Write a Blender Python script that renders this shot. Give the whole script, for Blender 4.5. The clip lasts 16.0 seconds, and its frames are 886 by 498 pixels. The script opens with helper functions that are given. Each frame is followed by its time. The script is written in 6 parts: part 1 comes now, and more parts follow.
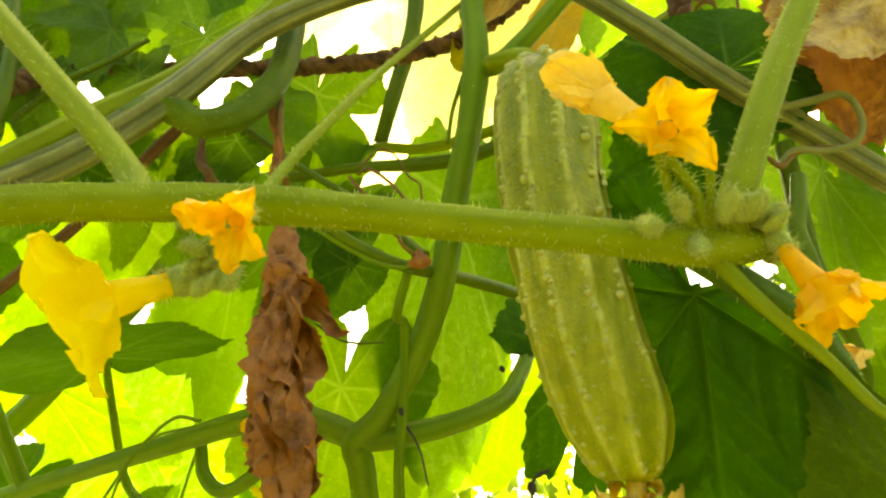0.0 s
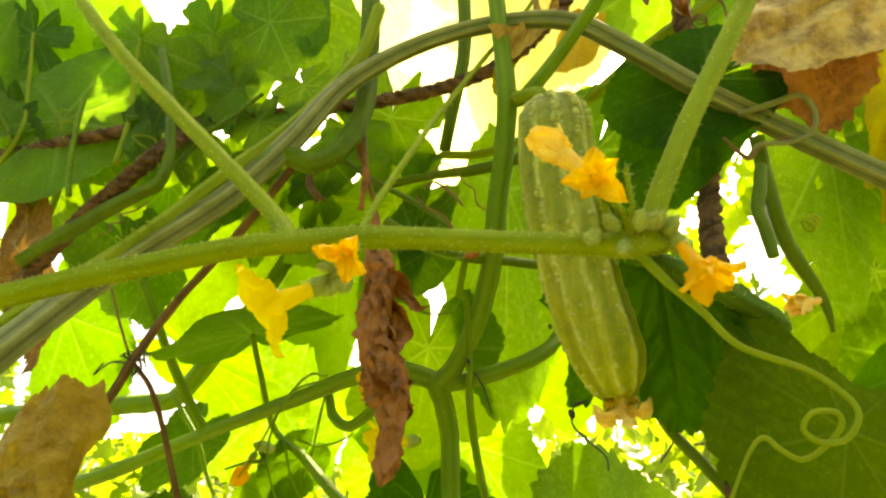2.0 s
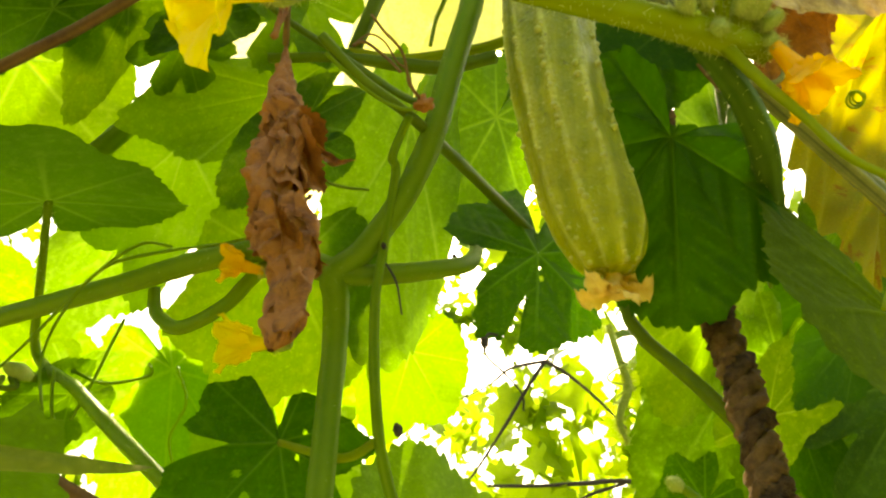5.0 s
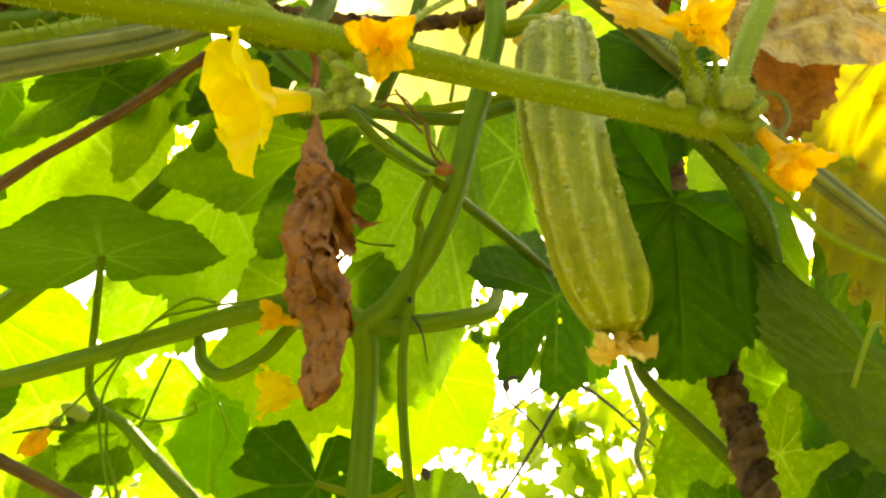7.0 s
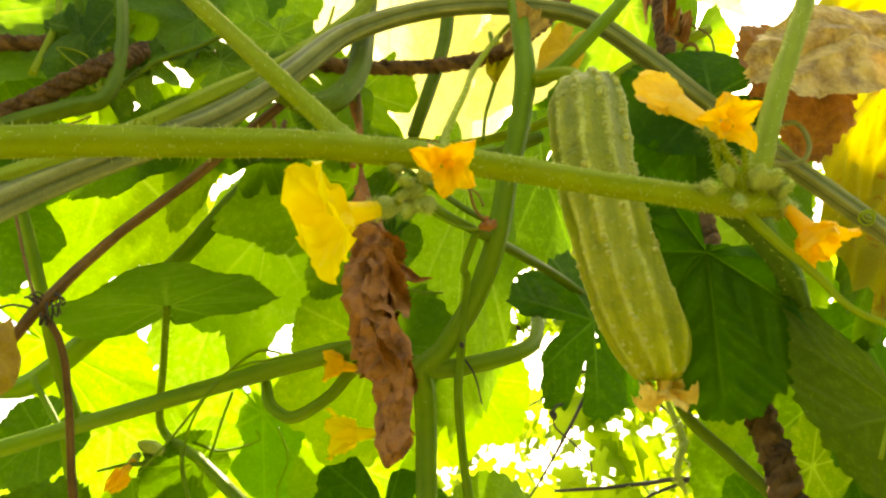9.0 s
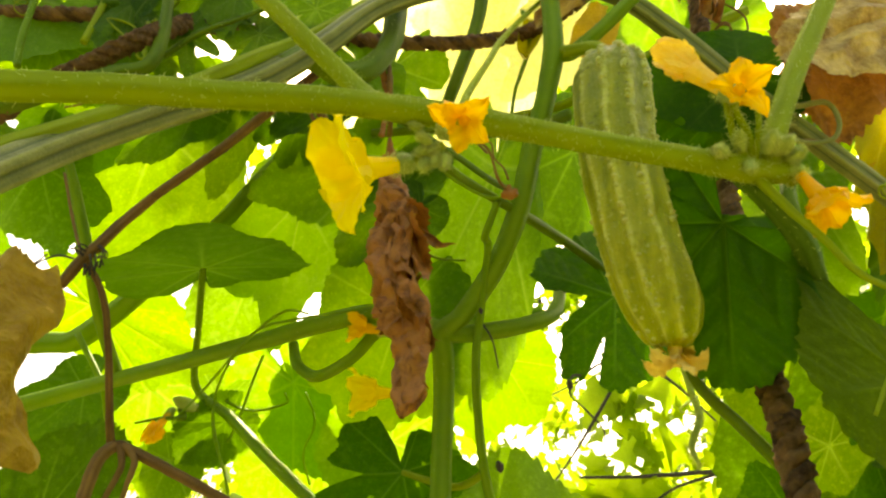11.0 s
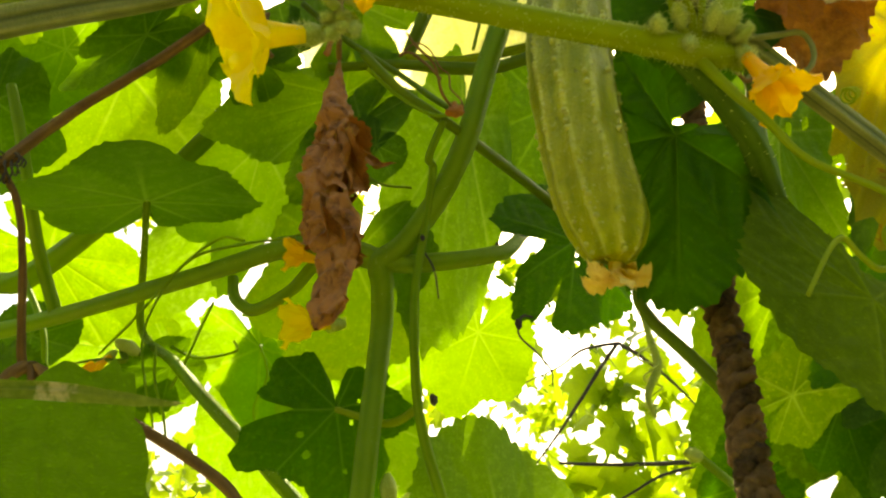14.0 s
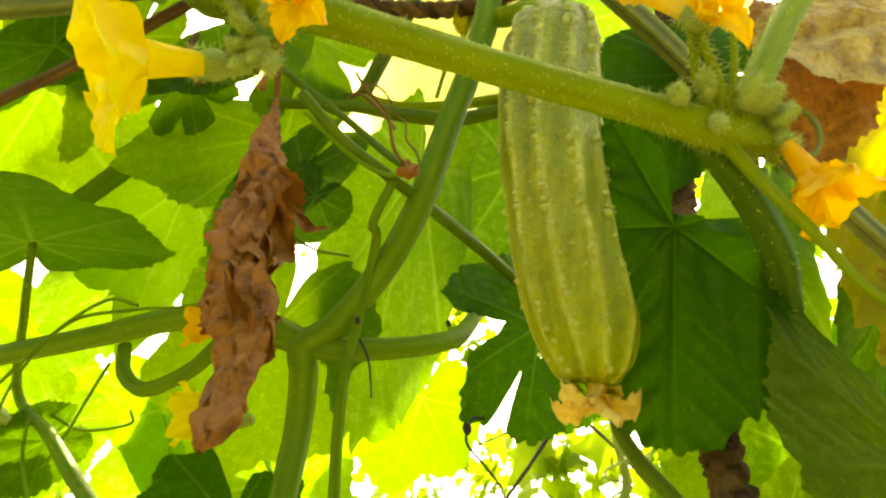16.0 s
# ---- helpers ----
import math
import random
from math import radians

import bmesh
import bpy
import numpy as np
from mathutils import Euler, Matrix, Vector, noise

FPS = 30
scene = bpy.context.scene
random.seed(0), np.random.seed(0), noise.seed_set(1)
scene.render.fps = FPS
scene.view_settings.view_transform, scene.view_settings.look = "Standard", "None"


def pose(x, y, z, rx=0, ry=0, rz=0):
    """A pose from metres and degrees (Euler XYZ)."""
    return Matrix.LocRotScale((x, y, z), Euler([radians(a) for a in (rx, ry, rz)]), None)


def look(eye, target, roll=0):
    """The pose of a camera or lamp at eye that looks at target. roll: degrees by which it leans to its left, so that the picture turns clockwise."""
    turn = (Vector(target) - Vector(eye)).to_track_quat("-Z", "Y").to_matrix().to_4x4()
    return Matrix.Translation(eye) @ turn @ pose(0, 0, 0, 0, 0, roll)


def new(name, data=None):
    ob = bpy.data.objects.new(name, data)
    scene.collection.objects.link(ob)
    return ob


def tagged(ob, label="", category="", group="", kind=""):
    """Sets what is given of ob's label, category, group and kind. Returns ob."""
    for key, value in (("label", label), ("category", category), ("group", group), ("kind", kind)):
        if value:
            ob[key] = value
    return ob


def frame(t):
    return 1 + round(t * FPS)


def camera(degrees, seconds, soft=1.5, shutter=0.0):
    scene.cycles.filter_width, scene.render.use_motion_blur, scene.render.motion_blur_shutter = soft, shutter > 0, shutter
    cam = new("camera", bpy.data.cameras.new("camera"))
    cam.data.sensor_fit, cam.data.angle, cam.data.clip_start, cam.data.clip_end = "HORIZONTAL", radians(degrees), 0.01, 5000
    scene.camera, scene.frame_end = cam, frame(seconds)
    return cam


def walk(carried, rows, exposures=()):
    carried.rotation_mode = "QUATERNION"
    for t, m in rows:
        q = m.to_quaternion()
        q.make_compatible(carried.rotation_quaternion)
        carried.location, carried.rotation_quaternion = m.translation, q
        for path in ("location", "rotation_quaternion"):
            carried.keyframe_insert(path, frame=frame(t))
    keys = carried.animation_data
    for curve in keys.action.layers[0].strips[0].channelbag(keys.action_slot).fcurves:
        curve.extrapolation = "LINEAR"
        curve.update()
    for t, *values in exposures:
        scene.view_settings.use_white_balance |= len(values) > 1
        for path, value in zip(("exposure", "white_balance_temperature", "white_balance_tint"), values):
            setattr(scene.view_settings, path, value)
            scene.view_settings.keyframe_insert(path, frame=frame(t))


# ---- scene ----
cam = camera(67.2, 16.0, soft=2.4)
METRES, EYE, TILT, LEAN, TURN = 0.8, 1.5, 26.0, 0.0, 0.0
ROWS = [
    (0.0, 0.0, 0.0, 0.0, 0.0, 0.0, -0.0),
    (0.5, -0.0, -0.0126, -0.009, -0.27, 0.05, -1.29),
    (1.0, 0.0073, -0.0506, -0.0001, 2.45, -0.87, -0.83),
    (1.5, 0.0081, -0.0777, -0.0046, 3.07, -0.62, -0.5),
    (2.0, 0.032, -0.1261, 0.0223, 7.67, -2.95, 4.51),
    (2.5, 0.0048, -0.1267, -0.0091, 6.11, -4.47, 1.95),
    (3.0, -0.0436, -0.0913, -0.0478, -2.92, 1.6, -3.32),
    (3.5, -0.0864, -0.0819, -0.096, -10.71, 3.73, -6.82),
    (4.0, -0.0777, -0.0077, -0.1146, -11.89, 2.6, -6.74),
    (6.5, -0.0472, -0.0586, -0.0875, -8.86, 4.9, -6.89),
    (7.0, -0.0625, -0.0554, -0.0808, -8.56, 4.09, -6.16),
    (7.5, -0.0764, -0.0517, -0.0755, -9.7, 3.31, -7.0),
    (8.0, -0.0855, -0.0562, -0.0704, -7.85, 2.05, -4.82),
    (8.5, -0.0905, -0.0813, -0.037, -7.51, 1.68, -3.04),
    (11.0, -0.0797, -0.0989, -0.0513, -3.76, 0.74, -4.93),
    (11.5, -0.071, -0.1046, -0.0691, -4.44, -2.82, -4.82),
    (12.0, -0.0673, -0.0651, -0.0989, -6.44, -5.89, -4.86),
    (12.5, -0.0693, -0.0569, -0.1202, -6.66, -6.32, -5.81),
    (13.0, -0.0467, -0.0415, -0.1189, -7.82, -4.01, -6.93),
    (13.5, -0.0609, -0.0629, -0.1182, -3.32, -1.68, -6.65),
    (14.0, -0.032, -0.0735, -0.0976, -3.35, 0.99, -6.65),
    (14.5, -0.0351, -0.0834, -0.094, -2.38, 2.33, -7.75),
    (15.0, -0.0315, -0.0728, -0.0972, -2.6, 4.63, -8.09),
    (15.5, -0.0142, -0.0626, -0.0725, -5.72, 5.68, -9.16),
    (16.0, -0.0258, -0.0001, -0.0694, -7.58, 4.88, -10.55),
]
walk(cam, [(t, pose(0, 0, EYE, TILT, LEAN, TURN) @ pose(METRES * x, METRES * y, METRES * z, 90 + pitch, roll, yaw)) for t, x, y, z, yaw, pitch, roll in ROWS], exposures=[(t, e, 9800, tint) for t, e, tint in ((0.0, 2.46, 5.0), (1.5, 2.40, 5.0), (3.0, 2.22, 4.0), (4.2, 2.18, 0.0), (6.3, 2.42, 6.0), (8.7, 2.38, 7.0), (11.0, 2.20, 5.0), (11.6, 1.95, 2.0), (12.5, 1.66, -3.0), (13.2, 1.64, -3.0), (14.0, 1.84, 1.0), (15.0, 2.16, 3.0), (16.0, 2.45, 4.0))])

# ---- light: a bright hazy day, the sun high behind the leaves ----
SUN_ELEVATION, SUN_AZIMUTH = 52.0, 12.0   # azimuth: degrees from +y towards +x
world = bpy.data.worlds.new("sky")
scene.world = world
world.use_nodes = True
sky = world.node_tree.nodes.new("ShaderNodeTexSky")
sky.sky_type, sky.sun_disc = "NISHITA", False
sky.sun_elevation, sky.sun_rotation = radians(SUN_ELEVATION), radians(SUN_AZIMUTH)
sky.air_density, sky.dust_density, sky.ozone_density = 1.0, 6.0, 0.6
back = world.node_tree.nodes["Background"]
world.node_tree.links.new(sky.outputs["Color"], back.inputs["Color"])
back.inputs["Strength"].default_value = 0.15
sun = new("sun", bpy.data.lights.new("sun", "SUN"))
sun.data.energy, sun.data.angle, sun.data.color = 3.4, radians(0.6), (1.0, 0.95, 0.86)
sun_way = Vector((math.sin(radians(SUN_AZIMUTH)) * math.cos(radians(SUN_ELEVATION)), math.cos(radians(SUN_AZIMUTH)) * math.cos(radians(SUN_ELEVATION)), math.sin(radians(SUN_ELEVATION))))
sun.matrix_world = look(sun_way * 20, (0, 0, 0))


# ---- materials ----
class Nodes:
    """A short way to write a node material."""

    def __init__(self, name):
        self.mat = bpy.data.materials.new(name)
        self.mat.use_nodes = True
        self.tree = self.mat.node_tree
        self.tree.nodes.clear()
        self.out = self.tree.nodes.new("ShaderNodeOutputMaterial")
        self.coord = self.add("ShaderNodeTexCoord").outputs["Object"]

    def add(self, kind, **sockets):
        n = self.tree.nodes.new(kind)
        for k, v in sockets.items():
            self.put(n.inputs[k.replace("_", " ")], v)
        return n

    def put(self, socket, v):
        if isinstance(v, bpy.types.NodeSocket):
            self.tree.links.new(v, socket)
        elif isinstance(v, tuple) and len(v) == 3:
            socket.default_value = (*v, 1.0) if socket.type == "RGBA" else v
        else:
            socket.default_value = v

    def noise(self, scale, detail=4.0, rough=0.6, distort=0.0):
        return self.add("ShaderNodeTexNoise", Vector=self.coord, Scale=scale, Detail=detail, Roughness=rough, Distortion=distort).outputs["Fac"]

    def ramp(self, fac, lo, hi, a=0.0, b=1.0):
        return self.add("ShaderNodeMapRange", Value=fac, From_Min=lo, From_Max=hi, To_Min=a, To_Max=b).outputs["Result"]

    def mix(self, fac, a, b):
        n = self.add("ShaderNodeMix")
        n.data_type = "RGBA"
        self.put(n.inputs["Factor"], fac), self.put(n.inputs[6], a), self.put(n.inputs[7], b)
        return n.outputs[2]

    def math(self, op, a, b=0.0):
        n = self.add("ShaderNodeMath")
        n.operation = op
        self.put(n.inputs[0], a), self.put(n.inputs[1], b)
        return n.outputs[0]

    def attribute(self, name):
        n = self.add("ShaderNodeAttribute")
        n.attribute_name = name
        return n.outputs["Fac"]

    def random(self):
        return self.add("ShaderNodeObjectInfo").outputs["Random"]

    def bump(self, height, strength, distance):
        return self.add("ShaderNodeBump", Height=height, Strength=strength, Distance=distance).outputs["Normal"]

    def finish(self, shader):
        self.tree.links.new(shader, self.out.inputs["Surface"])
        return self.mat


def leaf_material(name, dark, light, vein, glow, glow_vein, share=0.5, rough=0.58, spot=None, spot_from=0.62, spec=0.13):
    """A thin leaf: reflects a little, lets light through; paler veins, mottled between them."""
    n = Nodes(name)
    veins, rnd = n.attribute("vein"), n.random()
    blotch, grain = n.noise(34, 4, 0.7), n.noise(420, 3)
    voronoi = n.add("ShaderNodeTexVoronoi")
    voronoi.feature = "DISTANCE_TO_EDGE"
    n.put(voronoi.inputs["Vector"], n.coord), n.put(voronoi.inputs["Scale"], 460.0)
    cells = voronoi.outputs["Distance"]
    net = n.ramp(cells, 0.0, 0.14, 1.0, 0.0)
    pillow = n.ramp(cells, 0.0, 0.5)
    tone = n.math("ADD", n.math("MULTIPLY", blotch, 0.7), n.math("MULTIPLY", rnd, 0.45))
    tone = n.math("ADD", tone, n.math("MULTIPLY", n.math("SUBTRACT", grain, 0.5), 0.35))
    tone = n.math("ADD", tone, n.math("MULTIPLY", n.math("SUBTRACT", pillow, 0.45), 0.30))
    mask = n.math("MAXIMUM", n.math("MULTIPLY", veins, 0.5), n.math("MULTIPLY", net, 0.25))
    t = n.ramp(tone, 0.30, 0.80)
    faint = n.math("MAXIMUM", n.math("MULTIPLY", veins, 0.7), n.math("MULTIPLY", net, 0.06))
    base = n.mix(faint, n.mix(t, dark, light), vein)
    base = n.mix(n.ramp(n.noise(1300, 2, 0.5), 0.70, 0.76, 0.0, 0.25), base, vein)
    pass_on = n.mix(mask, n.mix(t, tuple(c * 0.62 for c in glow), glow), glow_vein)
    if spot:
        where = n.ramp(n.noise(45, 5, 0.7, 0.6), spot_from, spot_from + 0.07)
        base, pass_on = n.mix(where, base, spot), n.mix(where, pass_on, tuple(c * 0.8 for c in spot))
    pass_on = n.mix(n.ramp(n.noise(170, 2, 0.5), 0.52, 0.68, 0.0, 0.45), pass_on, glow_vein)
    pass_on = n.mix(n.ramp(n.noise(520, 2, 0.5), 0.62, 0.72, 0.0, 0.32), pass_on, tuple(min(1.0, c * 1.7) for c in glow_vein))
    relief = n.math("ADD", n.math("MULTIPLY", pillow, 0.6), n.math("ADD", n.math("MULTIPLY", grain, 0.25), n.math("MULTIPLY", veins, -0.9)))
    normal = n.bump(relief, 0.4, 0.0005)
    face = n.add("ShaderNodeBsdfPrincipled", Base_Color=base, Roughness=rough, Normal=normal)
    face.inputs["Specular IOR Level"].default_value = spec
    through_it = n.add("ShaderNodeBsdfTranslucent", Color=pass_on, Normal=normal)
    return _mixed(n, share, face, through_it)


def _mixed(n, share, a, b):
    m = n.add("ShaderNodeMixShader")
    m.inputs[0].default_value = share
    n.tree.links.new(a.outputs[0], m.inputs[1]), n.tree.links.new(b.outputs[0], m.inputs[2])
    return n.finish(m.outputs[0])


def soft_material(name, dark, light, glow=None, share=0.25, rough=0.5, scale=60.0, grain=900.0, bump=0.4, depth=0.0006, stripe=None, spec=0.4, groove=0.4):
    """Stems, petals, fibres: two tones, grain, a little light let through; stripe: a tone along the ribs."""
    n = Nodes(name)
    big, fine, rnd = n.noise(scale, 4), n.noise(grain, 3), n.random()
    t = n.ramp(n.math("ADD", n.math("MULTIPLY", big, 0.75), n.math("ADD", n.math("MULTIPLY", fine, 0.25), n.math("MULTIPLY", rnd, 0.2))), 0.35, 0.8)
    base = n.mix(t, dark, light)
    height = n.math("ADD", fine, big)
    if stripe:
        rib = n.attribute("rib")
        base = n.mix(n.math("MULTIPLY", rib, groove), base, stripe)
        height = n.math("ADD", height, rib)
    normal = n.bump(height, bump, depth)
    face = n.add("ShaderNodeBsdfPrincipled", Base_Color=base, Roughness=rough, Normal=normal)
    face.inputs["Specular IOR Level"].default_value = spec
    if not glow:
        return n.finish(face.outputs[0])
    return _mixed(n, share, face, n.add("ShaderNodeBsdfTranslucent", Color=glow, Normal=normal))


# DEEP to PALE: the same leaf, shade and sunlight put into its tone
DEEP = leaf_material("shaded_deep_leaf", (0.008, 0.036, 0.0015), (0.022, 0.068, 0.003), (0.11, 0.20, 0.03), (0.058, 0.215, 0.004), (0.12, 0.28, 0.012), share=0.42, rough=0.6, spec=0.07)
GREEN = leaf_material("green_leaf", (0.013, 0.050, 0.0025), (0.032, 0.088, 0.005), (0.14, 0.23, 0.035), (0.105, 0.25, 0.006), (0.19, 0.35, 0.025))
PALE = leaf_material("sunlit_pale_leaf", (0.045, 0.11, 0.010), (0.10, 0.19, 0.018), (0.20, 0.28, 0.06), (0.200, 0.410, 0.012), (0.30, 0.49, 0.05))
MID = leaf_material("half_lit_leaf", (0.020, 0.075, 0.007), (0.05, 0.12, 0.012), (0.15, 0.24, 0.055), (0.175, 0.34, 0.008), (0.27, 0.42, 0.03))
DRAPED = leaf_material("draped_leaf", (0.018, 0.056, 0.003), (0.034, 0.085, 0.005), (0.045, 0.105, 0.009), (0.16, 0.34, 0.008), (0.18, 0.37, 0.014))
OLIVE = leaf_material("ageing_leaf", (0.034, 0.070, 0.003), (0.075, 0.118, 0.005), (0.10, 0.15, 0.015), (0.17, 0.30, 0.006), (0.21, 0.33, 0.014), rough=0.8, spec=0.04)
# yellow leaf with strong, blown-out backlight put into its near-white glow
BLOWN_LEMON = leaf_material("blown_backlit_lemon_leaf", (0.30, 0.32, 0.04), (0.45, 0.46, 0.08), (0.36, 0.38, 0.08), (1.0, 0.98, 0.50), (0.92, 0.90, 0.22), share=0.80)
YELLOW = leaf_material("yellowing_leaf", (0.30, 0.28, 0.02), (0.44, 0.40, 0.04), (0.26, 0.28, 0.03), (0.48, 0.39, 0.014), (0.26, 0.29, 0.012), spot=(0.32, 0.15, 0.012), spot_from=0.58, share=0.64)
DRY = leaf_material("dry_leaf", (0.20, 0.095, 0.022), (0.55, 0.36, 0.13), (0.52, 0.38, 0.17), (0.24, 0.11, 0.016), (0.30, 0.16, 0.04), share=0.32, rough=0.75, spot=(0.14, 0.06, 0.016), spot_from=0.55)
OCHRE = leaf_material("withered_yellow_leaf", (0.40, 0.25, 0.02), (0.62, 0.44, 0.05), (0.55, 0.40, 0.08), (0.62, 0.40, 0.03), (0.6, 0.4, 0.05), share=0.35, rough=0.7)
STEM = soft_material("green_stem", (0.15, 0.215, 0.012), (0.27, 0.335, 0.028), (0.44, 0.54, 0.020), 0.30, 0.65, stripe=(0.32, 0.40, 0.035), spec=0.10)
FRESH_STEM = soft_material("fresh_green_stem", (0.080, 0.170, 0.008), (0.160, 0.270, 0.018), (0.26, 0.44, 0.012), 0.25, 0.5, stripe=(0.24, 0.34, 0.030), spec=0.12)
OLD_STEM = soft_material("old_stem", (0.145, 0.160, 0.022), (0.33, 0.325, 0.10), None, rough=0.6, spec=0.25, stripe=(0.030, 0.052, 0.012), bump=0.8, groove=0.75)
DARK_STEM = soft_material("dark_green_stem", (0.055, 0.105, 0.004), (0.125, 0.195, 0.010), (0.13, 0.22, 0.010), 0.12, 0.5, spec=0.12, stripe=(0.12, 0.18, 0.020))
HAIR = soft_material("plant_hair", (0.52, 0.56, 0.16), (0.68, 0.72, 0.26), (0.75, 0.80, 0.25), 0.55, 0.5)
FRUIT = soft_material("young_fruit_skin", (0.028, 0.075, 0.006), (0.070, 0.140, 0.012), None, rough=0.75, spec=0.08, stripe=(0.10, 0.17, 0.025))
FUZZ = soft_material("fuzzy_bud", (0.24, 0.32, 0.05), (0.40, 0.48, 0.12), (0.44, 0.54, 0.08), 0.3, 0.7, scale=200)
BARK = soft_material("brown_bark", (0.09, 0.045, 0.012), (0.25, 0.140, 0.036), None, rough=0.7, bump=0.7, stripe=(0.06, 0.026, 0.010), spec=0.2)
COIR = soft_material("coir_fibre", (0.020, 0.010, 0.005), (0.24, 0.130, 0.050), None, rough=0.85, scale=160, grain=1500, bump=1.0, depth=0.0012, spec=0.2)
PETAL = soft_material("yellow_petal", (0.88, 0.64, 0.010), (0.95, 0.77, 0.025), (0.97, 0.82, 0.02), 0.50, 0.55, scale=120, bump=0.5, stripe=(0.80, 0.46, 0.01))
ORANGE = soft_material("orange_petal", (0.85, 0.42, 0.012), (0.93, 0.59, 0.03), (0.93, 0.58, 0.02), 0.45, 0.55, scale=120, bump=0.5, stripe=(0.9, 0.55, 0.05))
RAGGED = soft_material("limp_petal", (0.86, 0.50, 0.03), (0.95, 0.74, 0.16), (0.95, 0.70, 0.06), 0.4, 0.65, scale=260, bump=0.8, stripe=(0.9, 0.66, 0.12))
PALE_RIM = leaf_material("yellowing_leaf_rim", (0.075, 0.115, 0.010), (0.20, 0.22, 0.040), (0.17, 0.19, 0.04), (0.20, 0.30, 0.02), (0.24, 0.32, 0.04), share=0.35, rough=0.7, spot=(0.42, 0.36, 0.16), spot_from=0.60)
FADED = soft_material("faded_petal", (0.74, 0.46, 0.06), (0.92, 0.72, 0.24), (0.8, 0.50, 0.06), 0.3, 0.7, scale=200, bump=0.8)
TWIG = soft_material("dark_twig", (0.018, 0.013, 0.010), (0.05, 0.038, 0.028), None, rough=0.8)
FAR = leaf_material("far_leaf", (0.07, 0.14, 0.012), (0.14, 0.24, 0.02), (0.2, 0.28, 0.06), (0.35, 0.53, 0.025), (0.42, 0.57, 0.04), share=0.65)
# out of view; made pale and greenish to throw light onto stem undersides
BOUNCE_SOIL = soft_material("soil", (0.12, 0.115, 0.055), (0.24, 0.225, 0.13), None, rough=0.95, scale=3, grain=60, bump=0.8, depth=0.02)


def cucumber_material():
    """Pale ribs between darker olive furrows, corky specks along the ribs, more of them near the stalk."""
    n = Nodes("cucumber_skin")
    rib, along = n.attribute("rib"), n.attribute("along")
    mottled, fine = n.noise(130, 5), n.noise(900, 3)
    deep = n.mix(n.ramp(along, 0.0, 0.85), (0.088, 0.112, 0.004), (0.24, 0.275, 0.010))
    pale = n.mix(n.ramp(along, 0.0, 0.8), (0.28, 0.295, 0.014), (0.50, 0.485, 0.042))
    streak = n.add("ShaderNodeTexNoise", Scale=60.0, Detail=5.0, Roughness=0.65)
    stretched = n.add("ShaderNodeMapping", Vector=n.coord)
    stretched.inputs["Scale"].default_value = (3.0, 3.0, 0.5)
    n.put(streak.inputs["Vector"], stretched.outputs[0])
    broken = n.math("SUBTRACT", streak.outputs["Fac"], 0.5)
    ground = n.math("ADD", n.math("MULTIPLY", rib, 0.35), n.math("ADD", n.math("MULTIPLY", broken, 1.5), n.math("MULTIPLY", n.noise(40, 4, 0.6), 0.6)))
    skin = n.mix(n.ramp(ground, 0.15, 0.85, 0.0, 0.8), deep, pale)
    line = n.math("MULTIPLY", n.ramp(n.math("ADD", rib, n.math("MULTIPLY", broken, 0.35)), 0.84, 0.98), n.ramp(n.noise(150, 4, 0.7), 0.36, 0.56))
    skin = n.mix(n.math("MULTIPLY", line, n.ramp(along, 0.2, 1.0, 0.85, 0.55)), skin, (0.56, 0.56, 0.13))
    crust = n.math("MULTIPLY", n.ramp(n.noise(260, 5, 0.75), 0.52, 0.60), n.math("MULTIPLY", n.ramp(rib, 0.60, 0.9), n.ramp(along, 0.05, 0.6, 0.95, 0.10)))
    skin = n.mix(crust, skin, (0.52, 0.54, 0.14))
    skin = n.mix(n.ramp(n.noise(75, 3, 0.6), 0.48, 0.72, 0.0, 0.5), skin, (0.12, 0.155, 0.010))
    skin = n.mix(n.ramp(n.noise(520, 2), 0.63, 0.70, 0.0, 0.5), skin, (0.42, 0.45, 0.15))
    skin = n.mix(n.math("MULTIPLY", n.ramp(n.noise(330, 2), 0.66, 0.70), n.ramp(along, 0.1, 0.7, 0.8, 0.1)), skin, (0.045, 0.045, 0.012))
    normal = n.bump(n.math("ADD", n.math("MULTIPLY", fine, 0.6), n.math("ADD", n.math("MULTIPLY", mottled, 2.2), n.math("MULTIPLY", crust, 1.6))), 0.75, 0.0013)
    b = n.add("ShaderNodeBsdfPrincipled", Base_Color=skin, Roughness=0.42, Normal=normal)
    b.inputs["Specular IOR Level"].default_value = 0.18
    b.inputs["Subsurface Weight"].default_value = 0.12
    b.inputs["Subsurface Radius"].default_value = (0.004, 0.006, 0.001)
    b.inputs["Subsurface Scale"].default_value = 1.0
    return n.finish(b.outputs[0])


CUCUMBER = cucumber_material()


